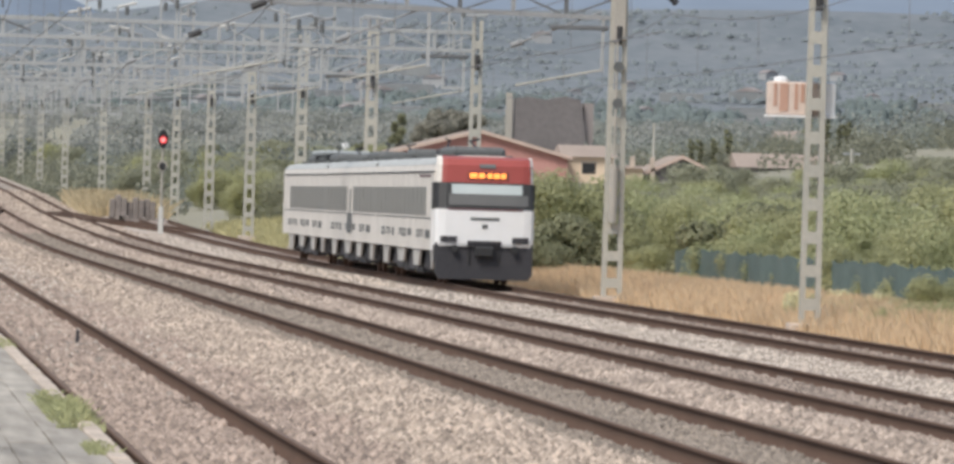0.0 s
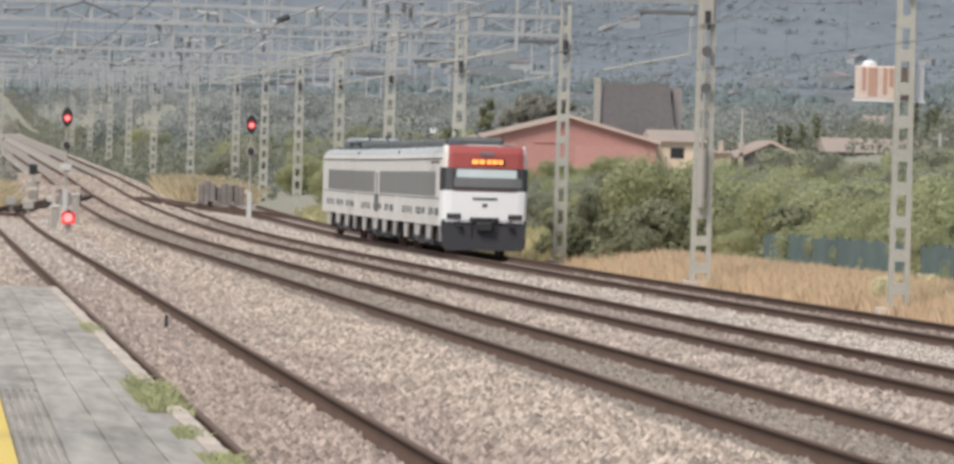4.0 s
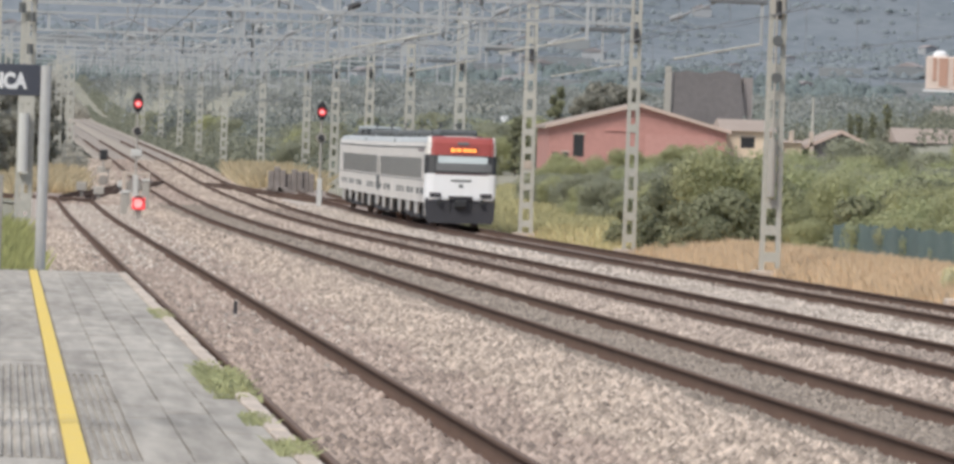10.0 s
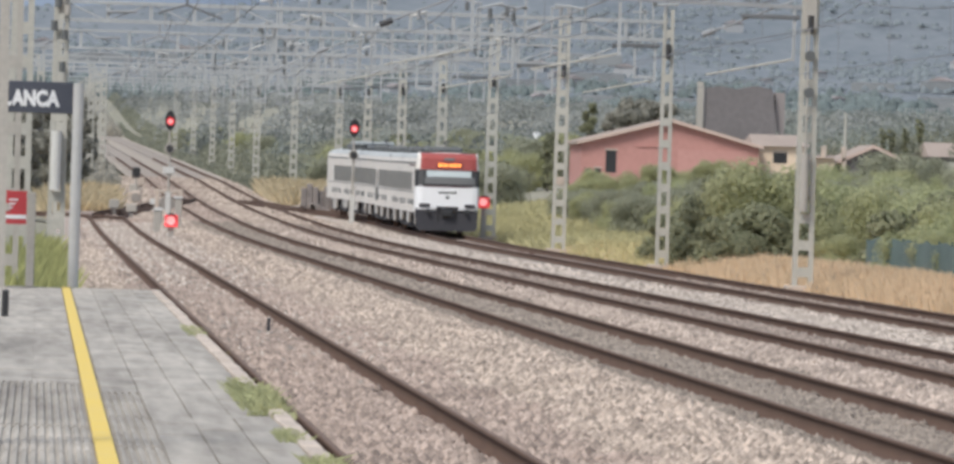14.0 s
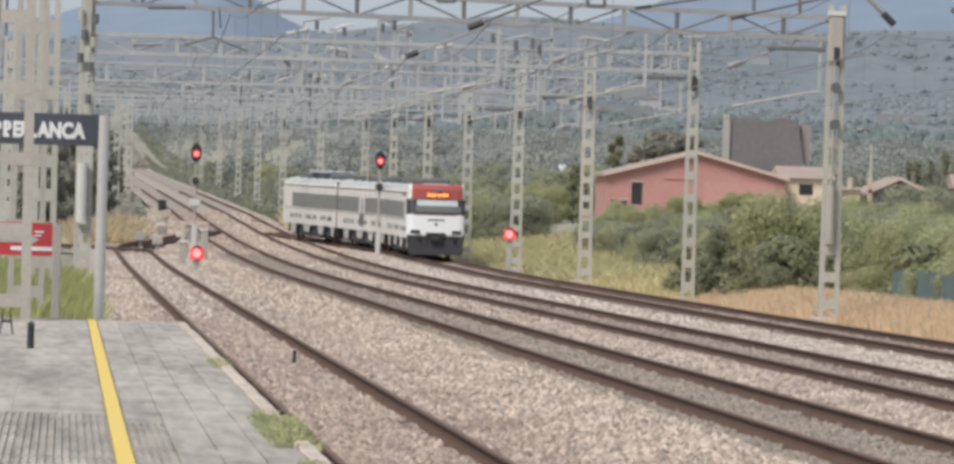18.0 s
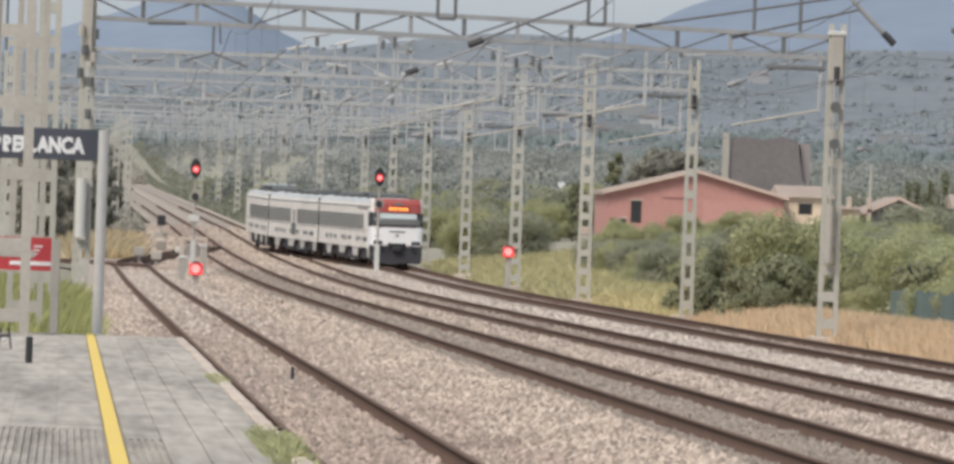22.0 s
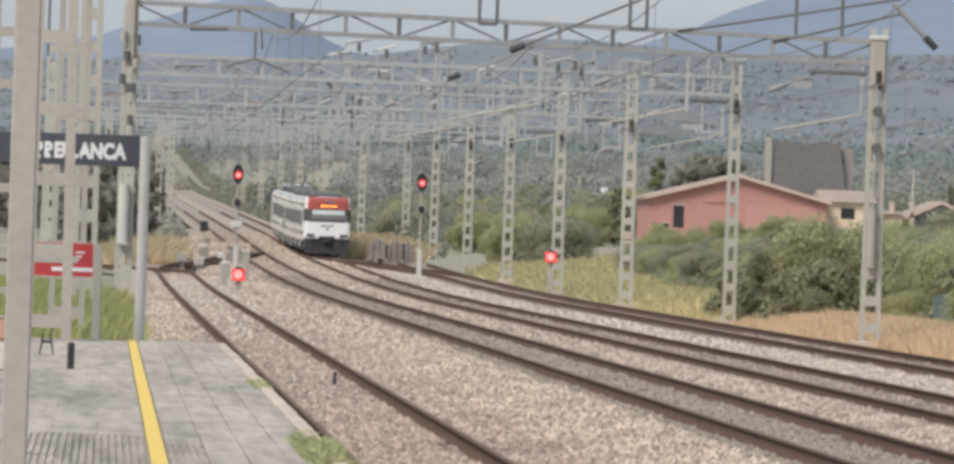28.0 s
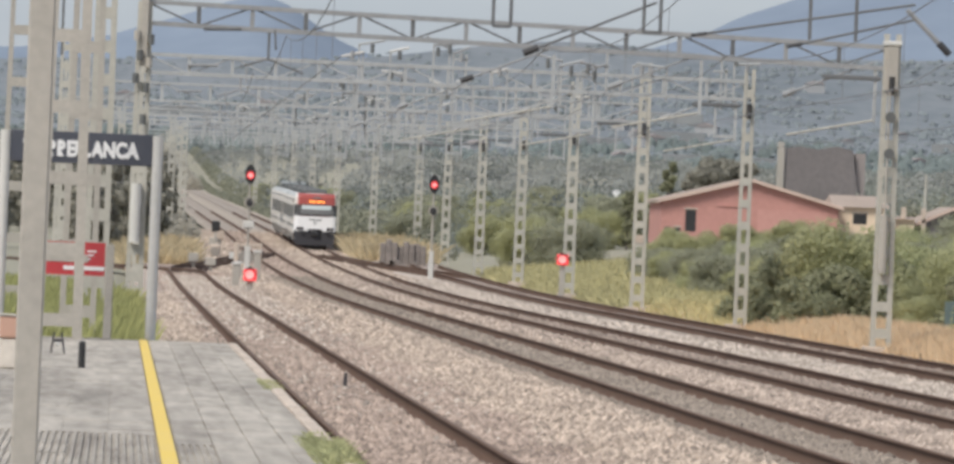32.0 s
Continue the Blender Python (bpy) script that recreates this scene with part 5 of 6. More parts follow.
# ---------------------------------------------------------------- houses
def house(x0, x1, y, depth, base, eave, ridge_z, wall, name, label, openings, along=False):
    h = thing(name, label, "house", (0, 0, 0))
    xm = (x0 + x1) / 2
    if along:
        pts = ((x0, base), (x1, base), (x1, eave), (x0, eave))
    else:
        pts = ((x0, base), (x1, base), (x1, eave), (xm, ridge_z), (x0, eave))
    part("wall", outline(bmesh.new(), pts, y, y + depth), wall, h)
    if along:
        bm = bmesh.new()
        v = [bm.verts.new(p) for p in ((x0 - 0.25, y - 0.3, eave), (x1 + 0.25, y - 0.3, eave), (x1 + 0.1, y + depth / 2, ridge_z), (x0 - 0.1, y + depth / 2, ridge_z),
                                       (x0 - 0.25, y + depth + 0.3, eave), (x1 + 0.25, y + depth + 0.3, eave))]
        for q in ((0, 1, 2, 3), (3, 2, 5, 4), (0, 3, 4), (1, 5, 2), (0, 4, 5, 1)):
            bm.faces.new([v[i] for i in q])
        part("roof", bm, M_tile, h, "terracotta tiled roof")
    else:
        for a, b in ((x0 - 0.3, xm), (x1 + 0.3, xm)):
            bm = bmesh.new()
            k = (ridge_z - eave) / (xm - x0)
            za = ridge_z - abs(a - xm) * k
            sgn = 1 if a < b else -1
            pts = [(a, za), (b, ridge_z), (b, ridge_z + 0.22), (a, za + 0.22)]
            part("roof", outline(bm, pts, y - 0.35, y + depth + 0.3), M_tile, h, "tiled roof slope")
            part("roof_edge", outline(bmesh.new(), pts, y - 0.4, y - 0.355), M_edge, h, "pale pink roof edge")
    for nm, ox, oz, w, hh in openings:
        o = part(nm, block(bmesh.new(), ox - w / 2, ox + w / 2, y - 0.012, y + 0.06, oz, oz + hh), M_black, h, "dark " + nm)
        part("frame", block(bmesh.new(), ox - w / 2 - 0.08, ox + w / 2 + 0.08, y - 0.05, y + 0.02, oz + hh, oz + hh + 0.1), M_coping, o)
    return h


gz = 2.3
house(35.3, 46.9, 500, 11, gz, 5.42, 6.95, M_redwall, "farm_shed", "faded red gabled farm shed with a pale roof edge", (("door", 37.25, 3.55, 0.7, 1.45), ("window", 36.4, 3.3, 0.4, 0.5)))
house(47.0, 50.3, 503, 8, gz, 5.6, 6.4, M_cream, "farmhouse", "cream farmhouse with a tiled roof beside the red shed", (("window", 48.6, 4.5, 0.9, 0.7),), True)
house(50.5, 52.5, 506, 4, gz, 4.95, 5.15, M_cream, "outhouse", "small cream outhouse with two chimneys", (), True)
house(52.9, 57.7, 508, 9, gz, 4.6, 5.7, M_ruin, "tiled_barn", "low stone barn with a brown tiled roof", ())
house(60.0, 66.5, 515, 9, gz, 5.3, 6.3, M_ruin, "long_barn", "long low barn with a pale tiled roof", (), True)
house(78, 86, 640, 9, 3, 8.3, 9.2, M_cream, "far_cottage", "pale far cottage among fields", (("window", 81, 6.6, 0.9, 0.9),), True)
shed = bpy.data.objects["farm_shed"]
part("repair_patch", block(bmesh.new(), 41.6, 46.2, 499.97, 500.02, 3.6, 5.2), M_redpale, shed, "paler patch of render")
part("string_course", block(bmesh.new(), 38.9, 40.9, 499.93, 500.02, 5.28, 5.36), M_redwall, shed)
part("low_window", block(bmesh.new(), 35.55, 36.0, 499.98, 500.03, 3.35, 3.8), M_black, shed, "dark low window")
outhouse = bpy.data.objects["outhouse"]
part("chimney", block(bmesh.new(), 51.66, 51.98, 506.2, 506.6, 4.8, 5.75, 0.03), M_coping, outhouse, "pale square chimney")
part("gate_pillar", block(bmesh.new(), 53.14, 53.46, 507.6, 508.0, 2.4, 5.75, 0.03), M_coping, bpy.data.objects["tiled_barn"], "pale square pillar")
for x, y, z, h in ((56.4, 430, 2.6, 4.05), (54.85, 522, 4.5, 4.25)):
    q = thing("utility_pole", "slim pale concrete utility pole among the trees", "pole", (x, y, z - 0.6))
    part("shaft", bar(bmesh.new(), (0, 0, 0), (0, 0, h), 0.13, 8, 0.09), M_zincfar, q)
    part("crossarm", block(bmesh.new(), -0.5, 0.5, -0.05, 0.05, h - 0.35, h - 0.25), M_beam, q)
tower = thing("ruined_tower", "grey brown ruined stone tower with a pale corner strip", "ruin")
part("wall", outline(bmesh.new(), ((48.4, 3), (54.4, 3), (53.4, 10.1), (52.2, 10.35), (50.9, 10.05), (49.6, 10.25), (48.6, 10.1)), 560, 565), M_ruin, tower)
part("corner_strip", block(bmesh.new(), 47.9, 48.35, 559.8, 560.4, 4, 10.5), M_zinc, tower, "pale corner strip")
part("side_wall", block(bmesh.new(), 53.7, 54.4, 560.5, 564, 3, 9.9), M_paleroof, tower, "paler side wall")

stand_ = thing("relay_stand", "pale concrete cable stand between the tracks", "stand", (7.3, 428, up(428) - 0.3))
for x in (-0.65, 0.65):
    part("post", block(bmesh.new(), x - 0.12, x + 0.12, -0.12, 0.12, 0, 1.55, 0.03), M_coping, stand_)
part("crossbar", block(bmesh.new(), -0.8, 0.8, -0.1, 0.1, 1.3, 1.5, 0.03), M_coping, stand_)
part("cable_drum", bar(bmesh.new(), (-0.1, -0.15, 0.75), (-0.1, 0.15, 0.75), 0.42, 16), M_concrete, stand_, "grey round drum")
for x, y, h, m in ((6.3, 505, 1.0, M_zinc), (6.9, 452, 0.7, M_postpale), (7.5, 470, 0.6, M_coping), (5.0, 408, 0.8, M_zinc), (4.2, 420, 0.9, M_zinc), (7.2, 540, 1.1, M_coping)):
    q = thing("trackside_box", "pale weathered trackside box on a short foot", "relay box", (x, y, up(y) - 0.25))
    part("foot", block(bmesh.new(), -0.1, 0.1, -0.1, 0.1, 0, h * 0.5, 0.02), M_concrete, q)
    part("case", block(bmesh.new(), -0.28, 0.28, -0.18, 0.18, h * 0.45, h, 0.04), m, q)

# net fence by the orchard
fence = thing("net_fence", "blue green windbreak net fence behind dry grass", "fence")
for i in range(32):
    y = 140 + i * 3.1
    part("fence_post", bar(bmesh.new(), (26, y, -0.5), (26, y, 1.22), 0.035, 6), M_fence, fence)
    bm = bmesh.new()
    n = 5
    vs = []
    for k in range(n + 1):
        u = i * n + k
        xx = 26 - 0.06 + 0.05 * math.sin(u * 0.7)
        vs.append([bm.verts.new((xx + o, y + 3.1 * k / n, z)) for o, z in ((0, -0.5), (0, 1.15 + 0.05 * math.sin(u * 0.9)), (0.02, 1.15 + 0.05 * math.sin(u * 0.9)), (0.02, -0.5))])
    for a, b in zip(vs, vs[1:]):
        for j in range(4):
            bm.faces.new((a[j], b[j], b[(j + 1) % 4], a[(j + 1) % 4]))
    part("net_panel", bm, M_fence, fence)


# ---------------------------------------------------------------- plants
def crown(seed, n, radius, height, low, leaf, blobs):
    """Leaves in clumps: verts and faces."""
    rng = np.random.RandomState(seed)
    c = np.stack([rng.uniform(-1, 1, blobs) * radius * 0.75, rng.uniform(-1, 1, blobs) * radius * 0.75, rng.uniform(low, height * 0.85, blobs)], -1)
    c[:, :2] *= (1.0 - 0.45 * ((c[:, 2:] - low) / height) ** 2)
    br = radius * rng.uniform(0.28, 0.5, blobs) * (26 / blobs) ** 0.4
    k = rng.randint(0, blobs, n)
    d = rng.normal(size=(n, 3))
    d /= np.linalg.norm(d, axis=1)[:, None]
    p = c[k] + d * (br[k] * rng.uniform(0.55, 1.05, n))[:, None] * (1, 1, 0.85)
    a, b = rng.normal(size=(n, 3)), rng.normal(size=(n, 3))
    a = a - d * (a * d).sum(1)[:, None] * 0.7
    a /= np.linalg.norm(a, axis=1)[:, None]
    b = np.cross(a, d + 0.3 * b)
    b /= np.linalg.norm(b, axis=1)[:, None]
    s = leaf * rng.uniform(0.6, 1.4, n)[:, None]
    v = np.stack([p - a * s, p - b * s * 0.55, p + a * s, p + b * s * 0.55], 1)
    v[:, :, 2] = np.maximum(v[:, :, 2], 0.02)
    return v.reshape(-1, 3), np.arange(n * 4).reshape(-1, 4)


def tree(name, label, seed, radius, height, low, material, n=9000, leaf=0.1, blobs=26, trunk=0.14):
    t = thing(name, label, "bush" if low < 0.5 else "tree")
    bm = bar(bmesh.new(), (0, 0, -0.4), (0, 0, max(0.6, height * 0.45)), trunk, 8, trunk * 0.6)
    rng = random.Random(seed)
    for k in range(5):
        a = k * 1.26 + rng.random()
        bar(bm, (0, 0, height * (0.2 + 0.05 * k)), (radius * 0.55 * math.cos(a), radius * 0.55 * math.sin(a), height * (0.5 + 0.08 * k)), trunk * 0.5, 6, trunk * 0.15)
    part("trunk", bm, M_bark, t)
    v, f = crown(seed, n, radius, height, low, leaf, blobs)
    mass("crown", v, f, material, t, kind="")
    return t


shrub = tree("pale_shrub", "low cream green flowering shrub in dry grass", 18, 0.55, 0.75, 0.05, M_cream_leaf, 2600, 0.045, 20, 0.03)
shrub.matrix_basis = pose(23.1, 184, float(land(23.1, 184)), 0, 0, 0)
for k, (x, y) in enumerate(((22.7, 181), (23.6, 188), (25.2, 186), (24.9, 192), (25.6, 189), (24.2, 176))):
    copy_thing(shrub, pose(x, y, float(land(x, y)), 0, 0, 50 * k))
# the first tree's leaves are paled to imitate haze
protos = [tree("olive_tree", "grey green field tree with leaves paled for haze", 17, 2.5, 3.6, 0.5, M_fieldhaze, 11000, 0.09),
          tree("orchard_tree", "round olive green orchard tree", 11, 2.2, 3.4, 0.5, M_leaf[0], 15000, 0.075),
          tree("orchard_tree", "fresh green orchard tree", 12, 2.4, 3.2, 0.5, M_leaf[1], 15000, 0.075),
          tree("bush", "dense dark green bush with broad leaves", 13, 2.2, 3.4, 0.1, M_leaf[2], 12000, 0.115, 44),
          tree("bush", "broad low olive green bush", 14, 2.6, 2.6, 0.1, M_leaf[0], 15000, 0.08),
          tree("tall_tree", "tall dark green tree beside the line", 15, 2.0, 7.0, 0.8, M_darkwood, 11000, 0.14, 34, 0.2),
          tree("cypress", "slim dark green cypress behind the farm", 16, 0.7, 6.5, 0.2, M_leaf[2], 6000, 0.1, 30, 0.1)]
used = [False] * len(protos)


def plant(i, x, y, s=1.0, turn=0.0, sz=1.0):
    z = float(land(x, y)) - 0.05
    m = pose(x, y, z, 0, 0, turn) @ Matrix.Diagonal((s, s, s * sz, 1))
    if not used[i]:
        used[i] = True
        protos[i].matrix_basis = m
        return protos[i]
    o = copy_thing(protos[i], m)
    o.matrix_basis = m
    return o


rnd = random.Random(21)
for x, y, s in ((28.0, 296, 0.75), (27.2, 284, 0.8), (29.6, 300, 0.75), (24.9, 262, 1.12), (24.3, 268, 1.05), (25.7, 267, 1.05), (24.4, 286, 0.72), (25.2, 290, 0.74), (26.6, 276, 0.8), (30.5, 292, 0.8)):
    plant(3 if rnd.random() < 0.75 else 1, x, y, s, rnd.uniform(0, 360))
for j in range(46):
    y = 188 + j * 5.2
    x = 28.6 + rnd.uniform(0, 1.5)
    while x < 0.152 * y + 7:
        yy = y + rnd.uniform(-1.8, 1.8)
        if not (33 < x < 68 and yy > 488):
            low = 0.62 if yy > 318 and 0.064 < x / yy < 0.1 else (0.85 if yy > 330 else 1)
            # past 330 m mostly the trees with haze in their leaf colour
            plant(rnd.choice((1, 0, 0, 2, 4, 0) if yy > 330 else (1, 2, 2, 4, 1, 3)), x, yy, rnd.uniform(0.75, 1.05) * low, rnd.uniform(0, 360), rnd.uniform(0.85, 1.1))
        x += rnd.uniform(3.2, 5.4)
plant(3, 55.0, 400, 0.8, 40)
for x, y, k in ((40.6, 532, 0.85), (42.6, 534, 0.9), (41.5, 538, 0.95)):
    plant(5, x, y, k, 60 * k)
plant(1, 47.2, 330, 1.15, 20)
plant(3, 49.4, 334, 1.2, 80)
plant(3, 50.8, 338, 1.0, 150)
for x, y, k in ((45.9, 324, 0.5), (47.6, 326, 0.56), (49.2, 329, 0.54), (50.8, 331, 0.5)):
    plant(5, x, y, k, 90 * x)
for k in range(9):
    plant((4, 1, 4)[k % 3], 33.6 + 1.25 * k, 478 + 5 * (k % 2), 0.5 + 0.07 * (k % 3), 40 * k)
for j in range(60):
    y = rnd.uniform(440, 900)
    x = rnd.uniform(24, 0.075 * y) if y > 480 else rnd.uniform(25, 34)
    if 0.062 < x / y < 0.1 and y < 510:
        continue
    plant(rnd.choice((0, 0, 0, 1, 4, 3)), x, y, rnd.uniform(0.7, 1.0), rnd.uniform(0, 360))
for j in range(15):
    y = 146 + 6.2 * j
    plant((2, 1, 2, 4)[j % 4], 26.75 + rnd.uniform(0, 0.5), y, rnd.uniform(0.44, 0.6), rnd.uniform(0, 360))
for x, y, s in ((38, 530, 1.05), (35.2, 524, 0.7), (43.2, 545, 0.85), (57.8, 520, 0.45), (59, 522, 0.4), (62, 540, 0.5), (59.4, 540, 0.42), (61.1, 541, 0.4), (69, 540, 0.55), (70.1, 541, 0.45), (67, 534, 0.6), (69.2, 530, 0.5), (34.6, 522, 0.75)):
    plant(6, x, y, s, rnd.uniform(0, 360))
for j in range(40):
    y = rnd.uniform(430, 1150)
    plant(rnd.choice((5, 5, 3)), rnd.uniform(-9, 1.5 if y < 560 else 3.2), y, rnd.uniform(0.8, 1.2), rnd.uniform(0, 360))
for j in range(26):
    y = rnd.uniform(560, 1200)
    plant(rnd.choice((0, 0, 0, 1)), rnd.uniform(21.5, 26), y, rnd.uniform(0.6, 1.0), rnd.uniform(0, 360))
for x, y, s in ((2.2, 560, 0.9), (2.9, 610, 1.0), (1.4, 530, 0.8), (3.4, 690, 1.0), (0.6, 500, 0.8), (3.0, 760, 1.1), (-1.0, 470, 0.8), (-2.2, 455, 0.9), (2.6, 860, 1.2)):
    plant(5, x, y, s, rnd.uniform(0, 360))
for i, u in enumerate(used):
    if not u:
        plant(i, 60 + 4 * i, 620)


for x, y, s, i in ((23.6, 257, 0.45, 3), (24.1, 259, 0.75, 3), (25.4, 259, 0.6, 3), (25.3, 265, 1.05, 3), (23.9, 282, 0.5, 3), (23.6, 289, 0.4, 4), (26.3, 261, 0.6, 1), (26.9, 268, 0.7, 1), (24.6, 168, 0.42, 4), (25.2, 176, 0.4, 1), (23.4, 170, 0.26, 2), (24.9, 158, 0.4, 2), (25.3, 247, 0.34, 4), (26.2, 250, 0.45, 1)):
    plant(i, x, y, s, rnd.uniform(0, 360))


def strip(x0, x1, y0, y1):
    def place(rng, n):
        x, y = rng.uniform(x0, x1, n), rng.uniform(y0, y1, n)
        return x, y, land(x, y) - 0.05 + 0 * x
    return place


v, f = blades(110000, strip(21.6, 25.8, 130, 264), 0.72, 0.022, 0.12, 31)
v2, f2 = blades(5000, strip(22.8, 25.8, 148, 186), 0.7, 0.015, 0.15, 35)
mass("green_verge_weeds", v2, f2, M_rough, label="olive green weeds among the dry grass", category="weeds")
def clumps(x0, x1, y0, y1, count):
    """Places gathered in loose clumps on the land."""
    def place(rng, n):
        k = rng.randint(0, count, n)
        cx, cy = rng.uniform(x0, x1, count), rng.uniform(y0, y1, count)
        x, y = cx[k] + rng.normal(size=n) * 0.22, cy[k] + rng.normal(size=n) * 0.7
        return x, y, land(x, y) - 0.05
    return place


v3, f3 = blades(6000, clumps(22.3, 24.9, 150, 262, 120), 0.8, 0.013, 0.2, 37)
v, f = np.concatenate([v, v3]), np.concatenate([f, f3 + len(v)])
mass("dry_grass", v, f, M_dry, label="tall dry straw coloured grass beside the track", category="grass")
v, f = blades(70000, strip(21.7, 34, 258, 470), 0.62, 0.035, 0.25, 32)
mass("rough_grass", v, f, M_rough, label="rough yellow grass on the field's edge", category="grass")
v, f = blades(100000, strip(-3.8, 0.3, 121, 215), 1.35, 0.01, 0.14, 33)
mass("weeds", v, f, M_weed, label="green weeds beyond the platform's end", category="weeds")
v, f = blades(6000, strip(16.0, 20.5, 495, 560), 1.7, 0.05, 0.3, 34)
mass("dry_scrub", v, f, M_straw, label="dry straw scrub between the tracks far off", category="grass")

# far scrub and woods, with haze put into their leaf colours
def woods(seed, n, clumps, x_of, y0, y1, h0, h1, leaf):
    rng = np.random.RandomState(seed)
    cy = rng.uniform(y0, y1, clumps)
    cx = x_of(rng, cy)
    ch = rng.uniform(h0, h1, clumps)
    k = rng.randint(0, clumps, n)
    d = rng.normal(size=(n, 3))
    d /= np.linalg.norm(d, axis=1)[:, None]
    d[:, 2] = np.abs(d[:, 2])
    r = ch[k] * rng.uniform(0.6, 1.05, n)
    p = np.stack([cx[k] + d[:, 0] * r * 0.75, cy[k] + d[:, 1] * r * 0.75, land(cx[k], cy[k]) - 0.1 + d[:, 2] * r], -1)
    a, b = rng.normal(size=(n, 3)), rng.normal(size=(n, 3))
    a /= np.linalg.norm(a, axis=1)[:, None]
    b = np.cross(a, b)
    b /= np.linalg.norm(b, axis=1)[:, None]
    s = leaf * rng.uniform(0.6, 1.3, n)[:, None]
    return np.stack([p - a * s, p - b * s * 0.6, p + a * s, p + b * s * 0.6], 1).reshape(-1, 3), np.arange(n * 4).reshape(-1, 4)


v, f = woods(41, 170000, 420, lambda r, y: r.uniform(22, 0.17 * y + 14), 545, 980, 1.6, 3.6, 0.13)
mass("far_scrub", v, f, M_orchardhaze, label="hazy grey green scrub and orchards far off", category="scrub")
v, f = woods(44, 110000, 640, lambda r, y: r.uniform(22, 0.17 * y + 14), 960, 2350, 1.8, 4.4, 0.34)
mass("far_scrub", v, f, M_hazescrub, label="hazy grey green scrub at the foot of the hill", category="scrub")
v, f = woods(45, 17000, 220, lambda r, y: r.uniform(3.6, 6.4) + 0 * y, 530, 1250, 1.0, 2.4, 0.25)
mass("dry_thicket", v, f, M_hazestraw, label="hazy beige dry scrub beside the main line", category="scrub")
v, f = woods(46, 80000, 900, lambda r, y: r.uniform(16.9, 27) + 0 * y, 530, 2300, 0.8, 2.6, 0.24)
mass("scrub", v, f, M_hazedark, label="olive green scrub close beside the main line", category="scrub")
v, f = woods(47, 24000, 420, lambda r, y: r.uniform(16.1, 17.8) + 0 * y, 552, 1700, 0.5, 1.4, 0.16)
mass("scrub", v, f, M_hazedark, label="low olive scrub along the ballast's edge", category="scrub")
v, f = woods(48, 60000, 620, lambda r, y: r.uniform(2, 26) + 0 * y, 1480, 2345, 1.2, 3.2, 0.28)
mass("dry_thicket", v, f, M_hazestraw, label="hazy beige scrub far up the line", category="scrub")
v, f = woods(42, 60000, 170, lambda r, y: r.uniform(-0.03 * y - 8, 2.0), 600, 1450, 3.5, 7.5, 0.3)
mass("far_woods", v, f, M_darkwood, label="dark green woods far off along the line", category="woods")

v, f = woods(43, 45000, 190, lambda r, y: r.uniform(58, 0.16 * y + 20), 505, 640, 1.1, 2.3, 0.15)
mass("grove", v, f, M_hazedark, label="olive green groves beside the farm", category="grove")
v, f = blades(9000, strip(0.5, 4.3, 436, 520), 1.5, 0.04, 0.3, 36)
mass("dry_thicket", v, f, M_straw, label="dry straw thicket beside the spur", category="grass")



def rows(count, y0, y1):
    """Clumps in rows across the view, with gaps."""
    def place(rng, y):
        line = rng.randint(0, count, len(y))
        at = np.sort(rng.uniform(0, 1, count)) ** 1.3
        mid, half = rng.uniform(0.02, 0.16, count), rng.uniform(0.004, 0.022, count)
        y[:] = y0 + (y1 - y0) * at[line] + rng.normal(size=len(y)) * 2
        return np.maximum(22, (mid[line] + half[line] * rng.uniform(-1, 1, len(y))) * y)
    return place


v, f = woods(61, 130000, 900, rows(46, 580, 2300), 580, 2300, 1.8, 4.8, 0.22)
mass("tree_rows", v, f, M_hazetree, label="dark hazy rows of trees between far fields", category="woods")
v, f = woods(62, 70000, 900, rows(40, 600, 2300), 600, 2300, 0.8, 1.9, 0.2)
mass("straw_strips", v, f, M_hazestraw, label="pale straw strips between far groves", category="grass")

# trees, groves and pale houses on the hills, their colours greyed for haze
rng = np.random.RandomState(77)
n = 9000
gb, gs = rng.uniform(-0.03, 0.17, 420), rng.uniform(0.0, 0.97, 420) ** 1.1
k = rng.randint(0, 420, n)
c = hill_at(gb[k] + rng.normal(size=n) * 0.005, np.clip(gs[k] + rng.normal(size=n) * 0.014, 0, 0.98))
c = c + np.stack([rng.normal(size=n) * 4, rng.normal(size=n) * 8, rng.uniform(-0.8, 0.6, n)], -1)
r = np.stack([rng.uniform(0.7, 2.0, n), rng.uniform(0.8, 2.0, n), rng.uniform(0.7, 1.8, n)], -1)
ring = np.array([(math.cos(q), math.sin(q), z) for z, w in ((0.0, 1.0), (0.62, 0.8)) for q in (w * 0 + i * math.pi / 3 for i in range(6))] + [(0, 0, 1.0)])
ring[6:12, :2] *= 0.75
dome = np.array([(i, (i + 1) % 6, 6 + (i + 1) % 6) for i in range(6)] + [(i, 6 + (i + 1) % 6, 6 + i) for i in range(6)] + [(6 + i, 6 + (i + 1) % 6, 12) for i in range(6)])
v = ring[None] * r[:, None, :] * rng.uniform(0.8, 1.2, (n, 13, 1)) + c[:, None, :]
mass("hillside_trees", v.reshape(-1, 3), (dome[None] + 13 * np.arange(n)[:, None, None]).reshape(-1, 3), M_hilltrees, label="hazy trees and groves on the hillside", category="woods")
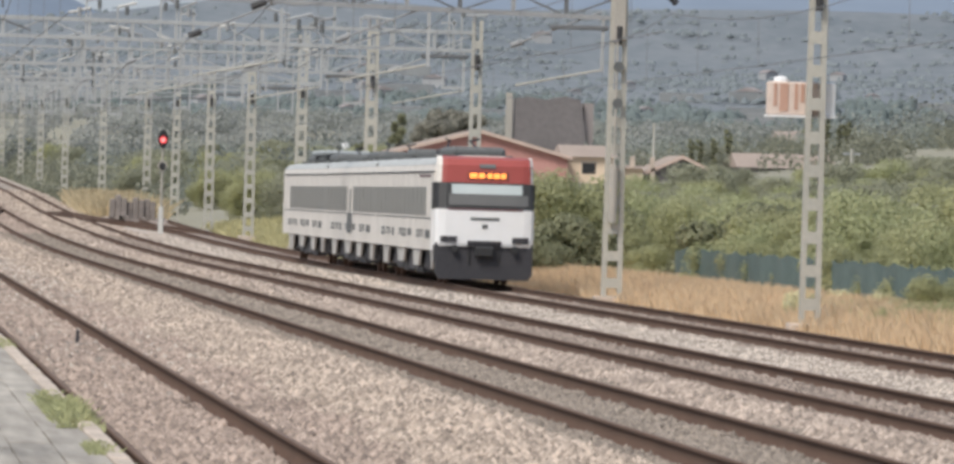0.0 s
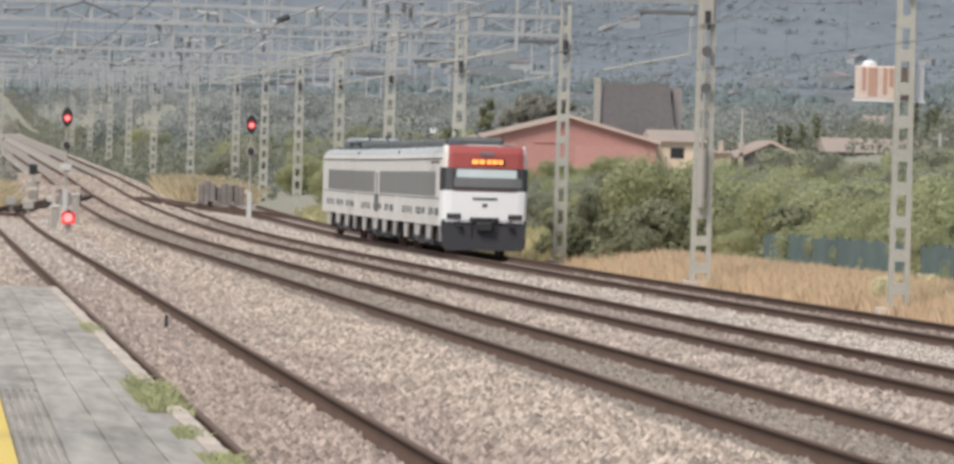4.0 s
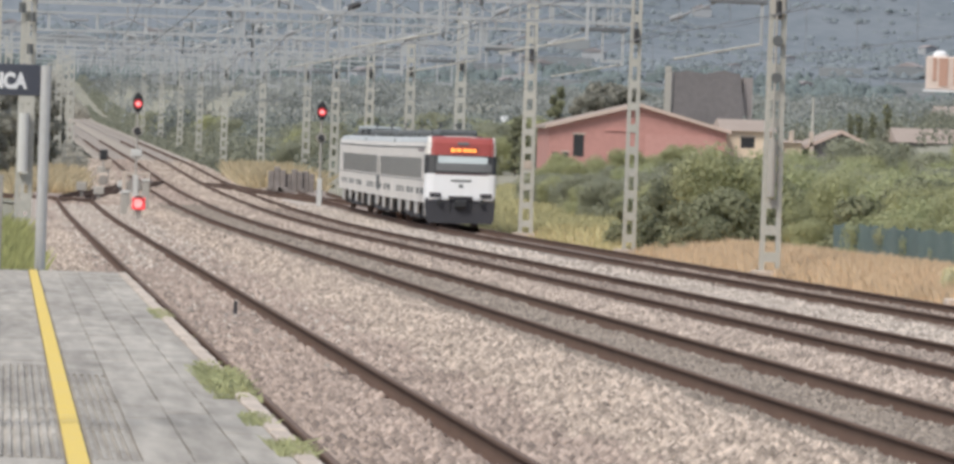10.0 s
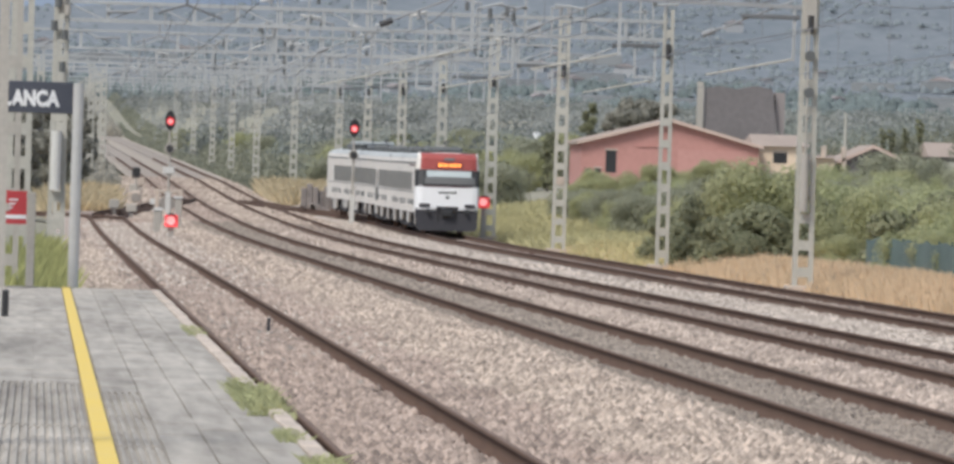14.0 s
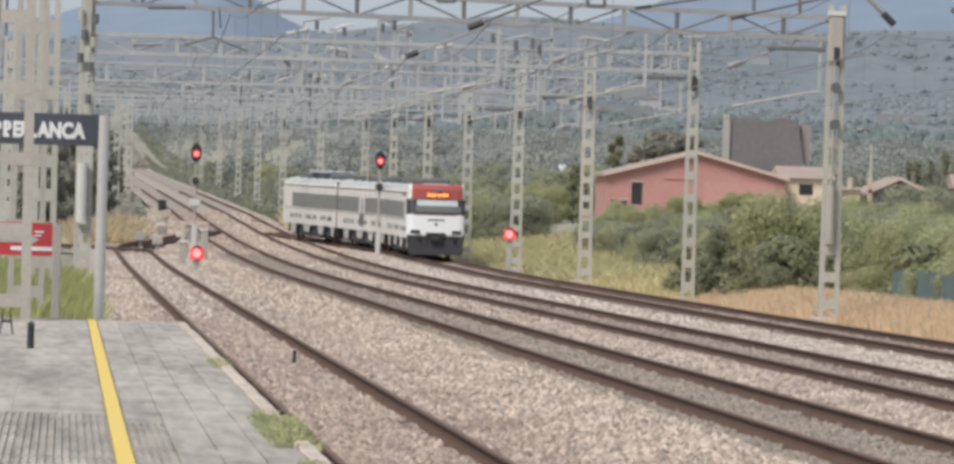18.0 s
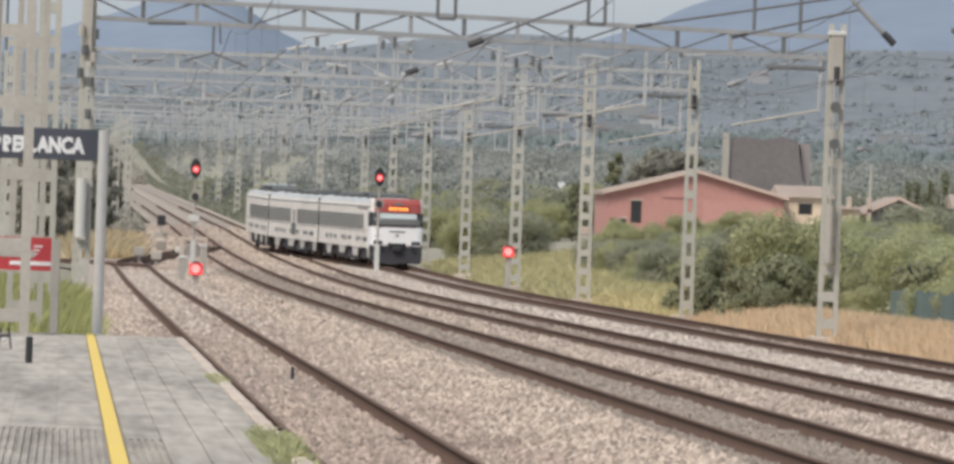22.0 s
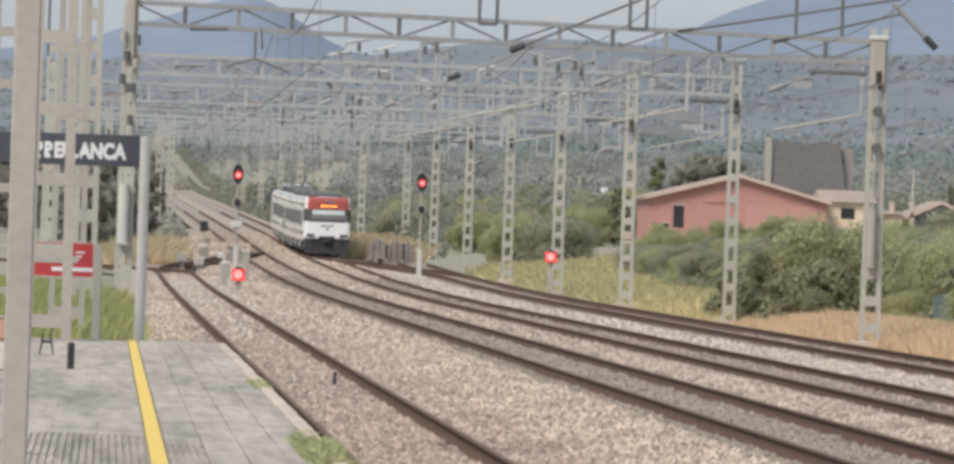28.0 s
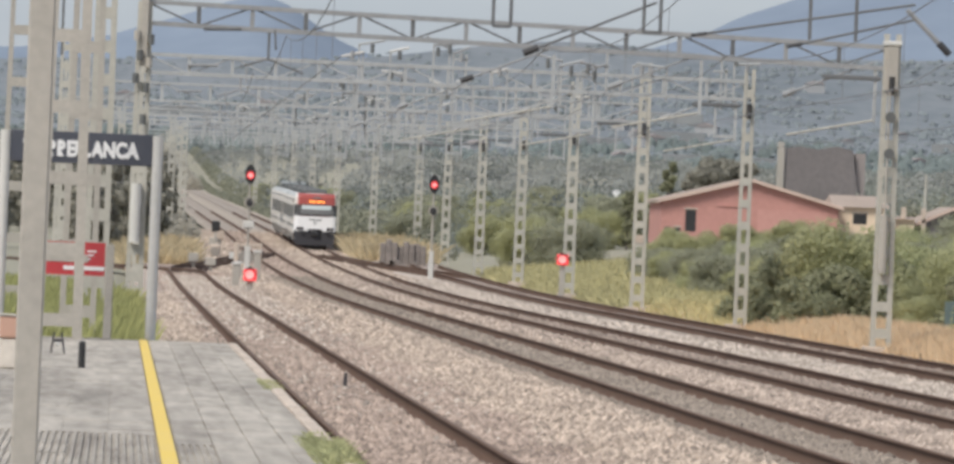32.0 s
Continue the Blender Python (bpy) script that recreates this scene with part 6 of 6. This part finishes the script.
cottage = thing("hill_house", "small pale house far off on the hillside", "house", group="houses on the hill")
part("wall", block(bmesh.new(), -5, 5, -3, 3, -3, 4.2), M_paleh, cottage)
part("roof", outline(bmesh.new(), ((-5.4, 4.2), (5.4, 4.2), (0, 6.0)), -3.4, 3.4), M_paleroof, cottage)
spots = [(float(q), float(p)) for q, p in zip(rng.uniform(-0.01, 0.15, 26), rng.uniform(0.08, 0.8, 26))]
for i, (q, p) in enumerate(spots):
    o = hill_at(q, p)
    m = pose(o[0], o[1], o[2], 0, 0, rng.uniform(-40, 40)) @ Matrix.Diagonal((*[rng.uniform(0.4, 0.85)] * 3, 1))
    if i == 0:
        cottage.matrix_basis = m
    else:
        copy_thing(cottage, m).matrix_basis = m

tank = thing("water_tank", "small white water tank on a steel stand in a far orchard", "tank", (55.0, 850, float(land(55, 850))))
up_to = 8.05 - float(land(55, 850))
part("shell", bar(bmesh.new(), (0, 0, up_to - 0.42), (0, 0, up_to + 0.36), 0.42, 14), M_letter, tank)
part("lid", ball(bmesh.new(), (0, 0, up_to + 0.36), 0.42, 1, 1, 0.35), M_letter, tank)
for a in (0.8, 2.4, 3.9, 5.5):
    part("leg", bar(bmesh.new(), (0.36 * math.cos(a), 0.36 * math.sin(a), -0.3), (0.36 * math.cos(a), 0.36 * math.sin(a), up_to - 0.42), 0.05, 6), M_zincfar, tank)

# pale terrace walls and dark hedges at the foot of the hill, haze in their colours
rng = np.random.RandomState(91)
for i in range(34):
    b, s = (rng.uniform(0.085, 0.155), rng.uniform(0.0, 0.32)) if i < 22 else (rng.uniform(0.0, 0.085), rng.uniform(0.0, 0.5))
    x, y, z = hill_at(b, s)
    w, h = rng.uniform(5, 13) if i % 3 else rng.uniform(2, 4), rng.uniform(0.9, 2.0)
    q = thing("terrace_wall", "long pale terrace wall greyed for haze at the hill's foot", "wall", (x, y - 4, z + 1.2), rng.uniform(-8, 8), group="terrace walls")
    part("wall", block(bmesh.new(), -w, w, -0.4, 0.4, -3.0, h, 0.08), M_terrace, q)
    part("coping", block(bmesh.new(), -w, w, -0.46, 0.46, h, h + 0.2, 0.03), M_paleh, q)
n = 2600
row = rng.randint(0, 70, n)
rb, rs, rl = rng.uniform(-0.02, 0.16, 70), rng.uniform(0, 0.45, 70) ** 1.5, rng.uniform(0.0015, 0.007, 70)
c = hill_at(rb[row] + rl[row] * rng.uniform(-1, 1, n), np.clip(rs[row] + rng.normal(size=n) * 0.004, 0, 1))
c = c + np.stack([rng.normal(size=n) * 2, rng.normal(size=n) * 3 - 6, rng.uniform(-0.6, 0.4, n)], -1)
r = np.stack([rng.uniform(1.2, 3.2, n), rng.uniform(1.2, 2.6, n), rng.uniform(1.4, 4.2, n)], -1)
v = ring[None] * r[:, None, :] * rng.uniform(0.75, 1.25, (n, 13, 1)) + c[:, None, :]
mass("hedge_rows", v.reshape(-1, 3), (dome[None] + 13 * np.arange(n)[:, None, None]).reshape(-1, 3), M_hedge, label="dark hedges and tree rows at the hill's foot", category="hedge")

# loose ballast stones near the platform
base = np.array([(1, 0, 0), (0, 1, 0), (-1, 0, 0), (0, -1, 0), (0, 0, 0.8), (0, 0, -0.8)], float)
tri = np.array([(0, 1, 4), (1, 2, 4), (2, 3, 4), (3, 0, 4), (1, 0, 5), (2, 1, 5), (3, 2, 5), (0, 3, 5)])


def stones(seed, n, x0, x1, material, label, y0=50, y1=180, big=1.3, thin=1.5):
    rng = np.random.RandomState(seed)
    y = y0 + (y1 - y0) * rng.uniform(0, 1, n) ** thin
    x = rng.uniform(x0, x1, n)
    x = x + (x1 - x) / (x1 - x0) * (seam(x0, y) if x0 > 2.1 else 0) + (x - x0) / (x1 - x0) * seam(x1, y)
    keep = (x < 0.15 * y + 1) & (x > 0.004 * y)
    for c in (XA, XB, XC, XD):
        for s in (-1, 1):
            keep &= np.abs(x - (c + s * (GAUGE / 2 + 0.036))) > 0.16
    bend = XA + (XB - XA) * smooth(395, 515, y)
    for s in (-1, 1):
        keep &= (np.abs(x - (bend + s * (GAUGE / 2 + 0.036))) > 0.2) | (y < 395)
    x, y = x[keep], y[keep]
    n = len(x)
    v = base[None] * big * rng.uniform(0.026, 0.07, (n, 1, 3)) + rng.normal(size=(n, 6, 3)) * 0.008
    a = rng.uniform(0, 6.28, n)[:, None]
    vx, vy = v[:, :, 0] * np.cos(a) - v[:, :, 1] * np.sin(a), v[:, :, 0] * np.sin(a) + v[:, :, 1] * np.cos(a)
    v = np.stack([vx + x[:, None], vy + y[:, None], v[:, :, 2] + bed_height(x, y)[:, None] + 0.005], -1)
    mass("ballast_stones", v.reshape(-1, 3), (tri[None] + 6 * np.arange(n)[:, None, None]).reshape(-1, 3), material, label=label, category="gravel")


for i, (p, q, n, m, lab) in enumerate(((2.0, 5.8, 36000, M_stone_pink, "pinkish ballast stones by the platform track"), (5.6, 7.8, 24000, M_stone, "beige ballast stones heaped between tracks"),
                                       (7.8, 10.95, 40000, M_stone_grey, "grey ballast stones under the main track"), (10.95, 12.35, 18000, M_stone_tan, "tan ballast stones heaped between tracks"),
                                       (12.35, 15.0, 36000, M_stone_dull, "brown grey ballast stones under a main track"))):
    stones(51 + i, n, p, q, m, "loose " + lab, 50, 180, 1.3 if i == 2 else 1.75)
for i, (p, q, m, lab) in enumerate(((2.0, 5.8, M_stone_pink, "pinkish"), (5.6, 7.8, M_stone, "beige"), (7.8, 10.95, M_stone_grey, "grey"), (10.95, 12.35, M_stone_tan, "tan"), (12.35, 15.0, M_stone_dull, "brown grey"), (15.0, 17.2, M_stone_pale, "pale"))):
    stones(70 + i, int(4200 * (q - p)), p, q, m, "coarse " + lab + " ballast stones farther along the tracks", 150, 420, 1.8)
for i, (p, q, m) in enumerate(((5.2, 7.8, M_stone), (7.8, 10.95, M_stone_pink), (10.95, 15.6, M_stone))):
    stones(80 + i, int(1500 * (q - p)), p, q, m, "rough ballast stones far up the line", 400, 640, 2.6)
stones(59, 12000, 2.2, 5.8, M_stone_pale, "dusty pale stones between the platform track's rails", 92, 380, 2.0, 0.5)
stones(58, 13000, 0.6, 2.1, M_stone, "loose pale stones on the path beside the platform track", 118, 300, 2.0)
stones(56, 26000, 15.0, 17.2, M_stone_pale, "loose pale ballast stones beside the loop", 95, 200, 1.5)
stones(57, 26000, 17.2, 21.0, M_stone_dull, "loose brown grey ballast stones under the loop", 110, 230, 1.4)

motions()
